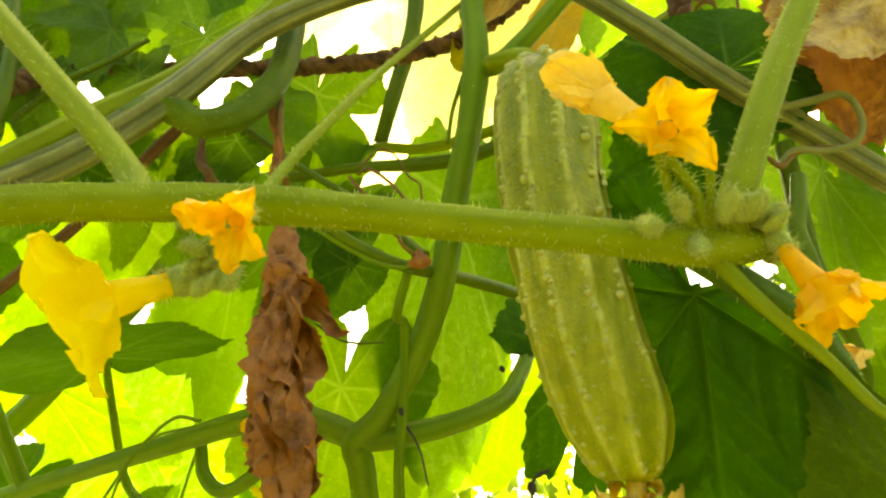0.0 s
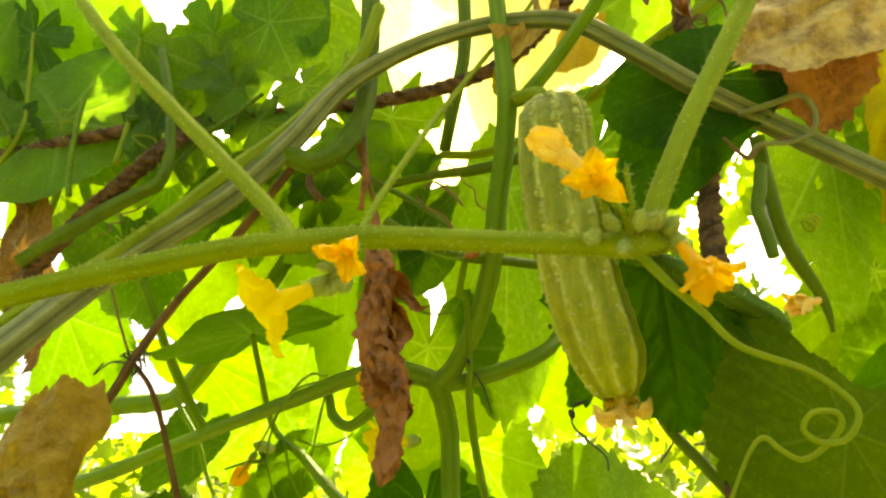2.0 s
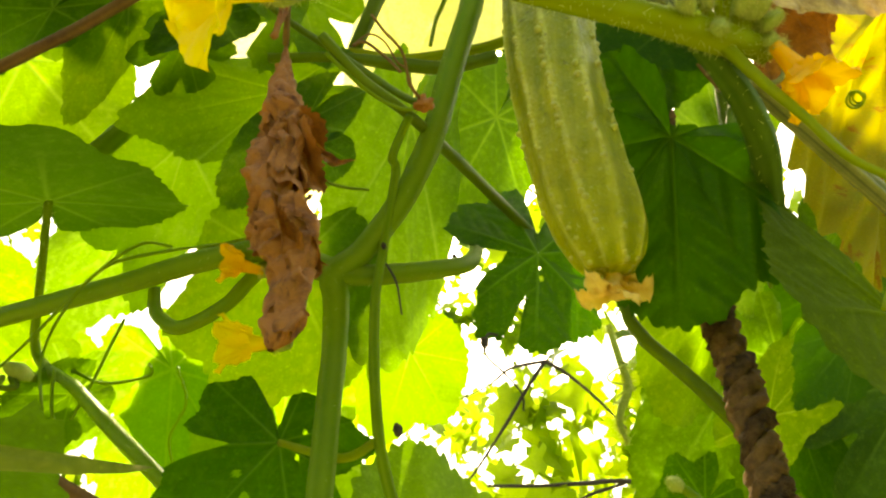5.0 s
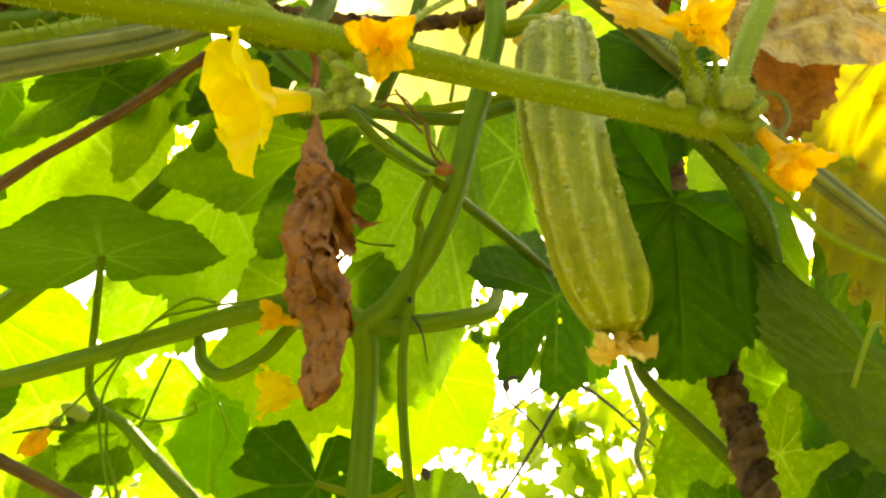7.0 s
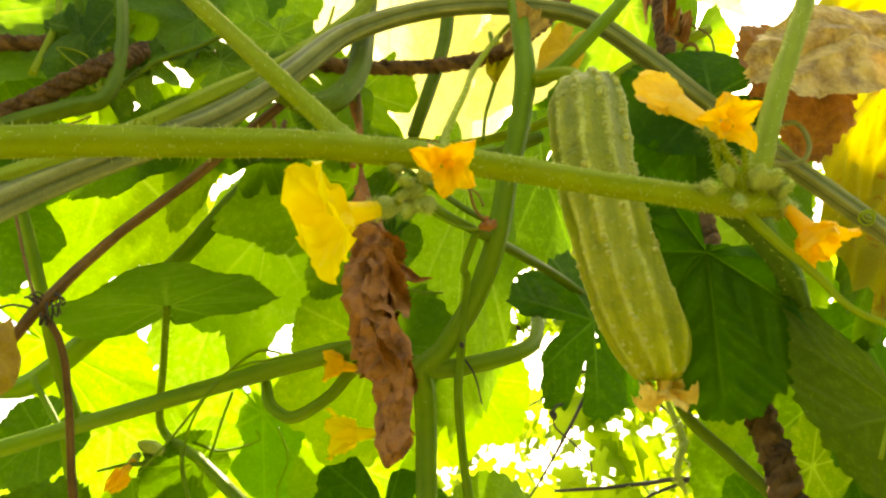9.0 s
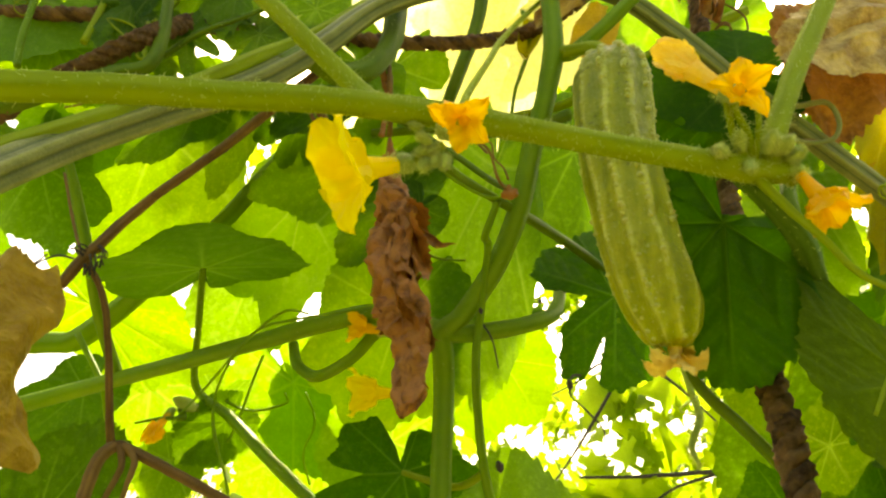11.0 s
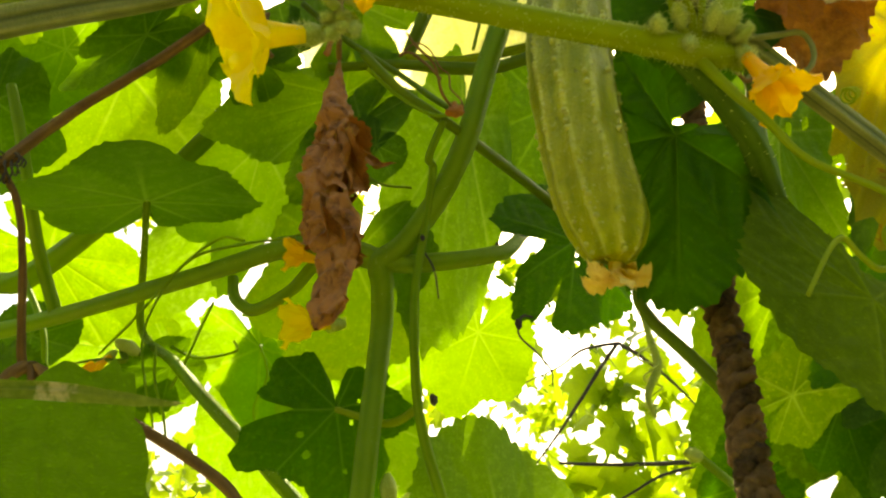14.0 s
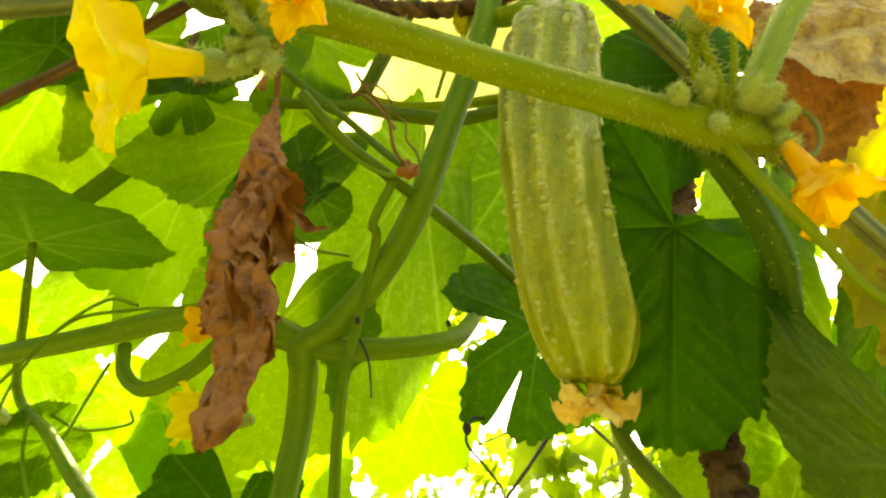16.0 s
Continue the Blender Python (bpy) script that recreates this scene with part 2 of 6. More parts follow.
def crisp_material(name, dark, light, glow, share, crease=1.0, relief=0.0045, crease_shade=0.42):
    """Dead leaf tissue: brown, papery, crumpled into fine sharp creases."""
    n = Nodes(name)
    bent = n.add("ShaderNodeTexNoise", Vector=n.coord, Scale=90.0, Detail=3.0)
    moved = n.add("ShaderNodeVectorMath")
    n.put(moved.inputs[0], n.coord)
    scaled = n.add("ShaderNodeVectorMath")
    scaled.operation = "SCALE"
    n.put(scaled.inputs[0], bent.outputs["Color"])
    scaled.inputs["Scale"].default_value = 0.008
    n.put(moved.inputs[1], scaled.outputs[0])
    facet = n.add("ShaderNodeTexVoronoi", Vector=moved.outputs[0], Scale=120.0 * crease).outputs["Distance"]
    small = n.add("ShaderNodeTexVoronoi", Vector=moved.outputs[0], Scale=340.0 * crease).outputs["Distance"]
    blotch, fine = n.noise(60, 5, 0.7), n.noise(700, 3)
    height = n.math("ADD", facet, n.math("ADD", n.math("MULTIPLY", small, 0.28), n.math("MULTIPLY", fine, 0.15)))
    # blotches of its own, plus crease shade put into the colour by height
    tone = n.math("ADD", n.math("MULTIPLY", blotch, 0.8), n.math("MULTIPLY", n.math("ADD", facet, fine), crease_shade))
    base = n.mix(n.ramp(tone, 0.29 + crease_shade * 0.5, 0.50 + crease_shade * 0.86), dark, light)
    normal = n.bump(height, 1.0, relief)
    face = n.add("ShaderNodeBsdfPrincipled", Base_Color=base, Roughness=0.62, Normal=normal)
    face.inputs["Specular IOR Level"].default_value = 0.3
    return _mixed(n, share, face, n.add("ShaderNodeBsdfTranslucent", Color=glow, Normal=normal))


CRISP = crisp_material("crisp_brown_leaf", (0.055, 0.014, 0.003), (0.36, 0.135, 0.026), (0.26, 0.08, 0.012), 0.12, 0.7, 0.0016)
CRINKLED = crisp_material("crinkled_dry_leaf", (0.17, 0.090, 0.018), (0.62, 0.43, 0.13), (0.36, 0.18, 0.03), 0.16, 0.9, 0.0016, 0.10)
RUSSET = crisp_material("russet_dry_leaf", (0.085, 0.027, 0.004), (0.34, 0.15, 0.03), (0.36, 0.13, 0.010), 0.10, 0.9, 0.0024, 0.16)
WITHERED = crisp_material("withered_ochre_leaf", (0.19, 0.105, 0.006), (0.42, 0.27, 0.022), (0.36, 0.21, 0.018), 0.30, 0.8, 0.004, 0.15)


# ---- building ----
ORIGIN = {}


def thing(name, place, label, category, group=""):
    ob = new(name)
    ob.location = place
    ob.empty_display_size = 0.02
    ORIGIN[ob] = Vector(place)
    return tagged(ob, label, category, group)


def mesh_object(name, verts, faces, material, parent=None, label="", attributes=None, smooth=True):
    """One mesh object from world coordinates, its origin at its middle."""
    verts = np.asarray(verts, dtype=float)
    middle = verts.mean(axis=0)
    me = bpy.data.meshes.new(name)
    me.from_pydata((verts - middle).tolist(), [], faces if isinstance(faces, list) else faces.tolist())
    me.polygons.foreach_set("use_smooth", [smooth] * len(me.polygons))
    for key, values in (attributes or {}).items():
        a = me.attributes.new(key, "FLOAT", "POINT")
        a.data.foreach_set("value", np.asarray(values, dtype=np.float32))
    me.materials.append(material)
    ob = new(name, me)
    ORIGIN[ob] = Vector(middle)
    if parent:
        ob.parent = parent
        ob.location = Vector(middle) - ORIGIN[parent]
    else:
        ob.location = middle
    if label:
        tagged(ob, label)
    return ob


def smooth_line(points, sub):
    """Catmull-Rom through the points (rows of any width)."""
    p = np.asarray(points, dtype=float)
    p = np.vstack([2 * p[0] - p[1], p, 2 * p[-1] - p[-2]])
    t = np.linspace(0, 1, sub, endpoint=False)[:, None]
    rows = []
    for a, b, c, d in zip(p, p[1:], p[2:], p[3:]):
        rows.append(0.5 * (2 * b + (c - a) * t + (2 * a - 5 * b + 4 * c - d) * t ** 2 + (3 * b - a - 3 * c + d) * t ** 3))
    return np.vstack([*rows, p[-2:-1]])


def frames_along(line):
    """Tangent and two turning-free normals at each point of a line."""
    tan = np.gradient(line, axis=0)
    tan /= np.linalg.norm(tan, axis=1)[:, None] + 1e-12
    n = np.cross(tan[0], (0.3, 0.9, 0.2))
    n /= np.linalg.norm(n)
    side = []
    for t in tan:
        n = n - t * (n @ t)
        n /= np.linalg.norm(n)
        side.append(n)
    side = np.array(side)
    return tan, side, np.cross(tan, side)


def grid_faces(rows, cols, wrap):
    i, j = np.meshgrid(np.arange(rows - 1), np.arange(cols if wrap else cols - 1), indexing="ij")
    k = (j + 1) % cols
    return np.stack([i * cols + j, i * cols + k, (i + 1) * cols + k, (i + 1) * cols + j], axis=-1).reshape(-1, 4)


def tube(points, seg=14, sub=10, ribs=0, rib=0.08, twist=0.0, rough=0.0, seed=0, flat=1.0, fine=0.0):
    """A tapering stem through rows of x, y, z, radius. Returns verts, faces, rib values."""
    line = smooth_line(points, sub)
    path, rad = line[:, :3], np.maximum(line[:, 3], 0.0002)
    _, a, b = frames_along(path)
    length = np.r_[0, np.cumsum(np.linalg.norm(np.diff(path, axis=0), axis=1))]
    ang = np.linspace(0, 2 * np.pi, seg, endpoint=False)
    phase = ang[None, :] * ribs + (twist * length)[:, None]
    wave = np.cos(phase) if ribs else np.zeros((len(path), seg))
    r = rad[:, None] * (1 + rib * np.sign(wave) * np.abs(wave) ** (0.7 if fine else 1.0) + fine * np.cos(3 * phase + 0.8))
    if fine:
        wave = np.clip(0.75 * wave + 0.5 * np.cos(3 * phase + 0.8), -1, 1)
    if rough:
        g = np.random.default_rng(seed)
        knobs = g.normal(0, 1, (len(path), seg))
        knobs = (knobs + np.roll(knobs, 1, 0) + np.roll(knobs, -1, 0) + np.roll(knobs, 1, 1)) / 2.0
        r = r * (1 + rough * knobs)
    v = path[:, None, :] + a[:, None, :] * (r * np.cos(ang))[..., None] + b[:, None, :] * (r * np.sin(ang) * flat)[..., None]
    n = len(path)
    faces = grid_faces(n, seg, True).tolist()
    faces += [list(range(seg))[::-1], [(n - 1) * seg + j for j in range(seg)]]
    return v.reshape(-1, 3), faces, (0.5 - 0.5 * wave).reshape(-1)


def hairs(points, count, length, thick, seed, sub=10):
    """Fine stiff hairs standing off a stem, as slim spikes."""
    g = np.random.default_rng(seed)
    line = smooth_line(points, sub)
    tan, a, b = frames_along(line[:, :3])
    k = g.integers(0, len(line), count)
    w = g.uniform(0, 2 * np.pi, count)
    way = a[k] * np.cos(w)[:, None] + b[k] * np.sin(w)[:, None]
    root = line[k, :3] + way * (line[k, 3] * 0.95)[:, None] + tan[k] * g.uniform(-0.5, 0.5, count)[:, None] * np.linalg.norm(line[1, :3] - line[0, :3])
    lean = way + 0.45 * g.normal(0, 1, (count, 3))
    lean /= np.linalg.norm(lean, axis=1)[:, None]
    size = length * g.uniform(0.4, 1.3, count)
    u = np.cross(lean, tan[k])
    u /= np.linalg.norm(u, axis=1)[:, None] + 1e-9
    w2 = np.cross(lean, u)
    ring = [root + thick * (u * math.cos(q) + w2 * math.sin(q)) for q in (0, 2.1, 4.2)]
    v = np.stack([*ring, root + lean * size[:, None]], axis=1).reshape(-1, 3)
    o = np.arange(count)[:, None] * 4
    f = np.concatenate([o + np.array(q) for q in ((0, 1, 3), (1, 2, 3), (2, 0, 3))])
    return v, f


def vine(parent, points, material=None, name="stem", ribs=6, rib=0.06, twist=20, hairy=0, hair=0.0022, seed=0, seg=None, label="", rough=0.02, flat=1.0, fine=0.0):
    seg = seg or (ribs * 6 if ribs else 12)
    v, f, r = tube(points, seg=seg, ribs=ribs, rib=rib, twist=twist, rough=rough, seed=seed, flat=flat, fine=fine)
    ob = mesh_object(name, v, f, material or STEM, parent, label, {"rib": r})
    if hairy:
        hv, hf = hairs(points, hairy, hair, 0.00013, seed)
        tagged(mesh_object("hairs", hv, hf, HAIR, ob), kind="stuff")
    return ob


OUTLINES = {
    "cucumber": ((0, 1.0), (26, 0.84), (50, 0.88), (76, 0.72), (104, 0.74), (128, 0.62), (150, 0.58), (168, 0.42), (180, 0.10)),
    "round": ((0, 0.96), (35, 0.92), (70, 0.86), (105, 0.80), (135, 0.72), (155, 0.60), (170, 0.40), (180, 0.08)),
    "lobed": ((0, 1.0), (24, 0.52), (50, 0.98), (76, 0.46), (100, 0.92), (126, 0.5), (148, 0.66), (166, 0.46), (180, 0.06)),
    "broad_lobed": ((0, 1.0), (15, 0.95), (25, 0.56), (35, 0.88), (52, 1.0), (68, 0.90), (79, 0.50), (90, 0.84), (105, 0.94), (122, 0.80), (132, 0.48), (142, 0.60), (154, 0.64), (168, 0.44), (180, 0.06)),
    "hung_left": ((0, 1.0), (20, 0.92), (35, 0.70), (60, 0.56), (90, 0.54), (116, 0.62), (140, 0.80), (155, 0.62), (168, 0.40), (176, 0.24), (180, 0.05)),
    "hung_right": ((0, 1.0), (9, 0.97), (22, 0.92), (34, 0.90), (44, 0.74), (60, 0.56), (78, 0.48), (90, 0.40), (98, 0.16), (125, 0.07), (180, 0.05)),
    "torn_left": ((0, 1.0), (9, 0.96), (15, 0.42), (22, 0.98), (30, 1.08), (54, 0.78), (74, 0.40), (84, 0.34), (92, 0.92), (100, 1.08), (123, 1.10), (138, 0.92), (151, 1.02), (166, 1.10), (180, 0.3)),
    "torn_right": ((0, 1.0), (20, 0.92), (45, 0.92), (70, 0.66), (95, 0.9), (125, 0.7), (155, 0.8), (180, 0.3)),
    "five_left": ((0, 1.0), (16, 0.96), (34, 0.84), (52, 0.88), (72, 1.22), (88, 1.02), (99, 0.48), (109, 0.88), (122, 0.82), (136, 0.90), (152, 0.78), (165, 0.76), (175, 0.36), (180, 0.14)),
    "five_right": ((0, 1.0), (20, 1.04), (36, 0.80), (50, 0.62), (62, 0.74), (80, 0.94), (94, 0.76), (108, 0.62), (120, 0.70), (140, 0.56), (155, 0.48), (170, 0.20), (180, 0.14)),
    "draped": ((0, 1.0), (20, 1.06), (36, 1.24), (45, 1.38), (52, 1.30), (66, 1.10), (80, 1.16), (92, 1.06), (104, 1.06), (118, 0.82), (135, 0.5), (155, 0.2), (180, 0.1)),
    "near_left": ((0, 0.95), (16, 0.97), (33, 0.985), (50, 1.02), (62, 1.03), (80, 0.93), (100, 0.915), (122, 1.07), (133, 1.25), (138, 1.34), (142, 0.82), (152, 0.60), (166, 0.53), (180, 0.50)),
    "near_right": ((0, 0.95), (25, 1.0), (50, 1.0), (90, 0.90), (130, 0.77), (150, 0.60), (167, 0.50), (180, 0.50)),
    "rolled": ((0, 1.0), (4, 0.82), (8, 0.66), (16, 0.40), (40, 0.20), (90, 0.13), (140, 0.12), (180, 0.10)),
    "blunt": ((0, 1.0), (40, 0.92), (70, 0.86), (100, 0.66), (128, 0.42), (150, 0.30), (170, 0.2), (180, 0.08)),
    "square": ((0, 1.0), (20, 1.06), (36, 1.24), (47, 1.42), (55, 1.36), (72, 1.20), (92, 1.18), (108, 1.0), (130, 0.5), (155, 0.2), (180, 0.1)),
    "tab": ((0, 0.96), (30, 0.86), (55, 0.74), (75, 0.64), (100, 0.62), (125, 0.66), (150, 0.5), (180, 0.08)),
    "heart": ((0, 1.0), (25, 0.80), (60, 0.66), (95, 0.62), (130, 0.60), (155, 0.52), (170, 0.36), (180, 0.08)),
}


def leaf_mesh(base, tip, side, outline="cucumber", seed=0, cup=0.0, fold=0.0, droop=0.0, wave=0.05, puff=0.005, teeth=0.03, jitter=0.06, holes=0, res=(176, 26), crumple=0.0, pleat=0.0, vein_width=0.014, back=0.0):
    """A leaf blade: base is where its stalk meets it, tip its far end, side the widest point at one side."""
    g = np.random.default_rng(seed + 100)
    base, tip, side = (np.array(p, dtype=float) for p in (base, tip, side))
    size = np.linalg.norm(tip - base)
    u = (tip - base) / size
    off = side - base
    off = off - u * (off @ u)
    half = np.linalg.norm(off)
    v = off / half
    n = np.cross(u, v)
    cols, rows = res
    th = np.linspace(-np.pi, np.pi, cols, endpoint=True)
    deg = np.degrees(np.abs(th))
    out = np.zeros(cols)
    for s, kind in zip((-1, 1), outline if isinstance(outline, tuple) else (outline, outline)):
        ctrl = np.array(OUTLINES[kind])
        rr = ctrl[:, 1] * (1 + jitter * g.normal(0, 1, len(ctrl)))
        rr[0], rr[-1] = ctrl[0, 1], ctrl[-1, 1]
        aa = ctrl[:, 0] + np.r_[0, g.normal(0, 45 * jitter, len(ctrl) - 2), 0]
        k = np.clip(np.searchsorted(aa, deg, side="right") - 1, 0, len(aa) - 2)
        f = np.clip((deg - aa[k]) / (aa[k + 1] - aa[k]), 0, 1)
        f = 0.5 - 0.5 * np.cos(np.pi * f)
        val = rr[k] * (1 - f) + rr[k + 1] * f
        out = np.where((th < 0) == (s < 0), val, out)
    count = g.integers(34, 46)
    saw = np.abs(((th * count / (2 * np.pi) + 0.25 * np.sin(th * 5 + seed)) % 1.0) - 0.35)
    out = out * (1 + teeth * (0.6 - 1.8 * saw) + 0.012 * g.normal(0, 1, cols) * (teeth > 0))
    natural = np.max(np.abs(out * np.sin(th)))
    s = np.linspace(0.0, 1.0, rows) ** 0.85
    s[0] = 0.0015
    S, T = np.meshgrid(s, th, indexing="ij")
    R = S * out[None, :]
    x, y = R * np.cos(T), R * np.sin(T)
    # veins: main ones run to the lobes, side veins leave them at a slant
    mains = np.radians([0, 50, -50, 100, -100, 146, -146]) + np.r_[0, g.normal(0, 0.06, 6)]
    delta = np.abs((T[..., None] - mains + np.pi) % (2 * np.pi) - np.pi)
    near = np.argmin(delta, axis=-1)
    d = np.take_along_axis(delta, near[..., None], -1)[..., 0]
    along, across = R * np.cos(d), R * np.sin(np.minimum(d, 1.5))
    vein = np.exp(-(across / (vein_width * (1.15 - 0.7 * S))) ** 2)
    ph = (along - 0.75 * across) * 5.5 + near * 0.4
    cell = np.abs((ph % 1.0) - 0.5)
    vein2 = np.exp(-((0.5 - cell) / 0.045) ** 2) * (S > 0.12) * 0.35
    veins = np.clip(np.maximum(vein, vein2), 0, 1)
    z = cup * R ** 2 + fold * np.abs(y) - droop * np.maximum(x, 0) ** 2
    z = z + puff * (0.5 - 0.5 * np.cos(np.pi * 2 * cell * 1.0)) * np.minimum(across * 8, 1) - puff * 1.2 * vein
    z = z + wave * S ** 2 * (np.sin(T * 3 + seed) * 0.6 + np.sin(T * 7 + seed * 2.3) * 0.4)
    z = z - back * np.maximum(-y - 0.05, 0)
    z = z + pleat * np.sqrt(R) * (np.minimum(d, 0.45) / 0.45) ** 1.3 * np.minimum(S * 3, 1)
    P = base + u * (x * size)[..., None] + v * (y * half / natural)[..., None] + n * (z * size)[..., None]
    P = P.reshape(-1, 3)
    if crumple:
        k = 26.0
        P = P + np.array([noise.noise_vector(Vector(p * k)) + 0.5 * noise.noise_vector(Vector(p * k * 2.7)) for p in P]) * crumple
    faces = grid_faces(rows, cols, False)
    if holes:
        cx, cy = x.reshape(-1), y.reshape(-1)
        mid_x, mid_y = cx[faces].mean(axis=1), cy[faces].mean(axis=1)
        keep = np.ones(len(faces), bool)
        for _ in range(holes):
            hx, hy, hr = g.uniform(-0.2, 0.75), g.uniform(-0.55, 0.55), g.uniform(0.02, 0.055)
            keep &= (mid_x - hx) ** 2 + ((mid_y - hy) * g.uniform(0.7, 1.6)) ** 2 > hr ** 2
        faces = faces[keep]
    return P, faces, veins.reshape(-1)


def leaf(parent, base, tip, side, material=None, label="", petiole=None, petiole_radius=0.002, **shape):
    """A leaf blade under its plant; petiole: points of the stalk from the stem to the blade."""
    v, f, veins = leaf_mesh(base, tip, side, **shape)
    ob = mesh_object("leaf", v, f, material or GREEN, parent, label, {"vein": veins})
    if petiole:
        pts = [(*p, petiole_radius) for p in petiole] + [(*base, petiole_radius * 0.8)]
        vine(ob, pts, STEM, "petiole", ribs=0, rough=0.03)
    return ob


def rope(parent, points, radius, lay=0.024, seed=0, fibres=500, name="rope", label=""):
    """A three-strand laid rope with loose fibres."""
    line = smooth_line(points, 26)
    path = line[:, :3]
    _, a, b = frames_along(path)
    length = np.r_[0, np.cumsum(np.linalg.norm(np.diff(path, axis=0), axis=1))]
    base = None
    for k in range(3):
        w = 2 * np.pi * (length / lay + k / 3)
        core = path + 0.52 * radius * (a * np.cos(w)[:, None] + b * np.sin(w)[:, None])
        rows = np.c_[core, np.full(len(core), radius * 0.56)]
        v, f, r = tube(rows, seg=14, sub=3, ribs=6, rib=0.10, twist=650, rough=0.16, seed=seed + k)
        ob = mesh_object("strand" if base else name, v, f, COIR, base or parent, "" if base else label, {"rib": r})
        base = base or ob
    hv, hf = hairs([(*p, radius * 0.85) for p in points], fibres * 4, radius * 1.0, 0.00012, seed, 26)
    tagged(mesh_object("fibres", hv, hf, COIR, base), kind="stuff")
    return base


def basis(way):
    w = np.array(way, dtype=float)
    w /= np.linalg.norm(w)
    a = np.array((0.01, 0.02, 1.0)) - w * (w @ (0.01, 0.02, 1.0))
    a /= np.linalg.norm(a)
    return w, a, np.cross(w, a)


def flower(parent, base, way, size, spread=0.8, tube_share=0.35, petals=5, material=None, turn=0.0, seed=0, label="", calyx=True, name="flower", curl=0.25, plump=0.30, blunt=0.9, mess=0.09, ruffle=1.0):
    """A trumpet of petals on a short tube; way: where its mouth points; spread: 0 closed to 1 flat open."""
    g = np.random.default_rng(seed)
    w, a, b = basis(way)
    base = np.array(base, dtype=float)
    neck = size * tube_share
    throat = base + w * neck * 0.9
    tv, tf, tr = tube([(*base, size * 0.08), (*(base + w * neck * 0.5), size * 0.10), (*throat, size * 0.125), (*(throat + w * size * 0.03), size * 0.10), (*(throat + w * size * 0.09), size * 0.075), (*(throat + w * size * 0.13), size * 0.02)], seg=15, sub=5, ribs=5, rib=0.06)
    ob = mesh_object(name, tv, tf, material or PETAL, parent, label, {"rib": tr * 0.4})
    rows, cols = 18, 13
    for k in range(petals):
        ang = turn + 2 * np.pi * k / petals + g.normal(0, 0.03 + mess)
        out, along_side = a * math.cos(ang) + b * math.sin(ang), -a * math.sin(ang) + b * math.cos(ang)
        long = (size - neck) * g.uniform(0.86, 1.14)
        lift = math.pi / 2 * np.clip(spread + g.normal(0, mess), 0.0, 1.6)
        S, Q = np.meshgrid(np.linspace(0, 1, rows), np.linspace(-1, 1, cols), indexing="ij")
        ragged = 1 + 0.05 * np.sin(S * 17 + seed) + 0.04 * ruffle * np.sin(S * 41 + k * 3 + np.sign(Q) * 2)
        width = size * plump * (0.75 + 0.75 * S - 0.35 * S ** 2) * np.clip(1 - S ** 1.8, 0, 1) ** blunt * ragged
        bend = lift * (0.45 + 0.75 * S + curl * S ** 2)
        run = np.cumsum(np.cos(bend[:, :1]) * long / (rows - 1), axis=0), np.cumsum(np.sin(bend[:, :1]) * long / (rows - 1), axis=0)
        ripple = size * 0.035 * ruffle * np.sin(Q * 5 + S * 6 + k * 2 + seed) * S + size * 0.06 * Q ** 2
        ripple = ripple + size * 0.018 * ruffle * np.sin(S * 23 + Q * 9 + k) * np.abs(Q) ** 1.5 - size * 0.014 * np.exp(-(Q / 0.16) ** 2)
        twist = Q * width * 0.35 * np.sin(k * 2.4 + seed) * S
        P = (base + w * neck * 0.86)[None, None] + w * (run[0] + ripple * 0.8 + twist)[..., None] + out * (size * 0.095 + run[1] - ripple * 0.3)[..., None] + along_side * (Q * width)[..., None]
        ribs_at = np.exp(-(Q / 0.12) ** 2) + 0.5 * np.exp(-((np.abs(Q) - 0.5) / 0.1) ** 2)
        mesh_object("petal", P.reshape(-1, 3), grid_faces(rows, cols, False), material or PETAL, ob, "", {"rib": np.clip(ribs_at, 0, 1).reshape(-1)})
    if calyx:
        cv, cf, cr = tube([(*(base - w * size * 0.22), size * 0.05), (*(base - w * size * 0.08), size * 0.11), (*(base + w * size * 0.02), size * 0.09)], seg=12, sub=5, ribs=5, rib=0.1)
        c = mesh_object("calyx", cv, cf, FUZZ, ob, "hairy green calyx", {"rib": cr})
        hv, hf = hairs([(*(base - w * size * 0.2), size * 0.07), (*base, size * 0.11), (*(base + w * size * 0.1), size * 0.1)], 220, 0.0024, 0.0001, seed)
        tagged(mesh_object("hairs", hv, hf, HAIR, c), kind="stuff")
    return ob


def bud(parent, place, way, size, material=None, seed=0, name="bud", hairy=200, label="", rough=0.04):
    w, _, _ = basis(way)
    p = np.array(place, dtype=float)
    pts = [(*(p + w * size * s), size * r) for s, r in ((0, 0.12), (0.2, 0.22), (0.5, 0.27), (0.8, 0.19), (1.0, 0.05))]
    v, f, r = tube(pts, seg=15, sub=4, ribs=5, rib=0.08, rough=rough, seed=seed)
    ob = mesh_object(name, v, f, material or FUZZ, parent, label, {"rib": r})
    if hairy:
        hv, hf = hairs(pts, hairy, 0.0019, 0.00007, seed, 4)
        tagged(mesh_object("hairs", hv, hf, HAIR, ob), kind="stuff")
    return ob


def tendril_coil(centre, axis, radius, turns, pitch, r0, r1, steps=40):
    w, a, b = basis(axis)
    c = np.array(centre, dtype=float)
    rows = []
    for i in range(steps):
        s = i / (steps - 1)
        ang = 2 * np.pi * turns * s
        rows.append((*(c + w * pitch * s + radius * (1 - 0.4 * s) * (a * math.cos(ang) + b * math.sin(ang))), r0 + (r1 - r0) * s))
    return rows


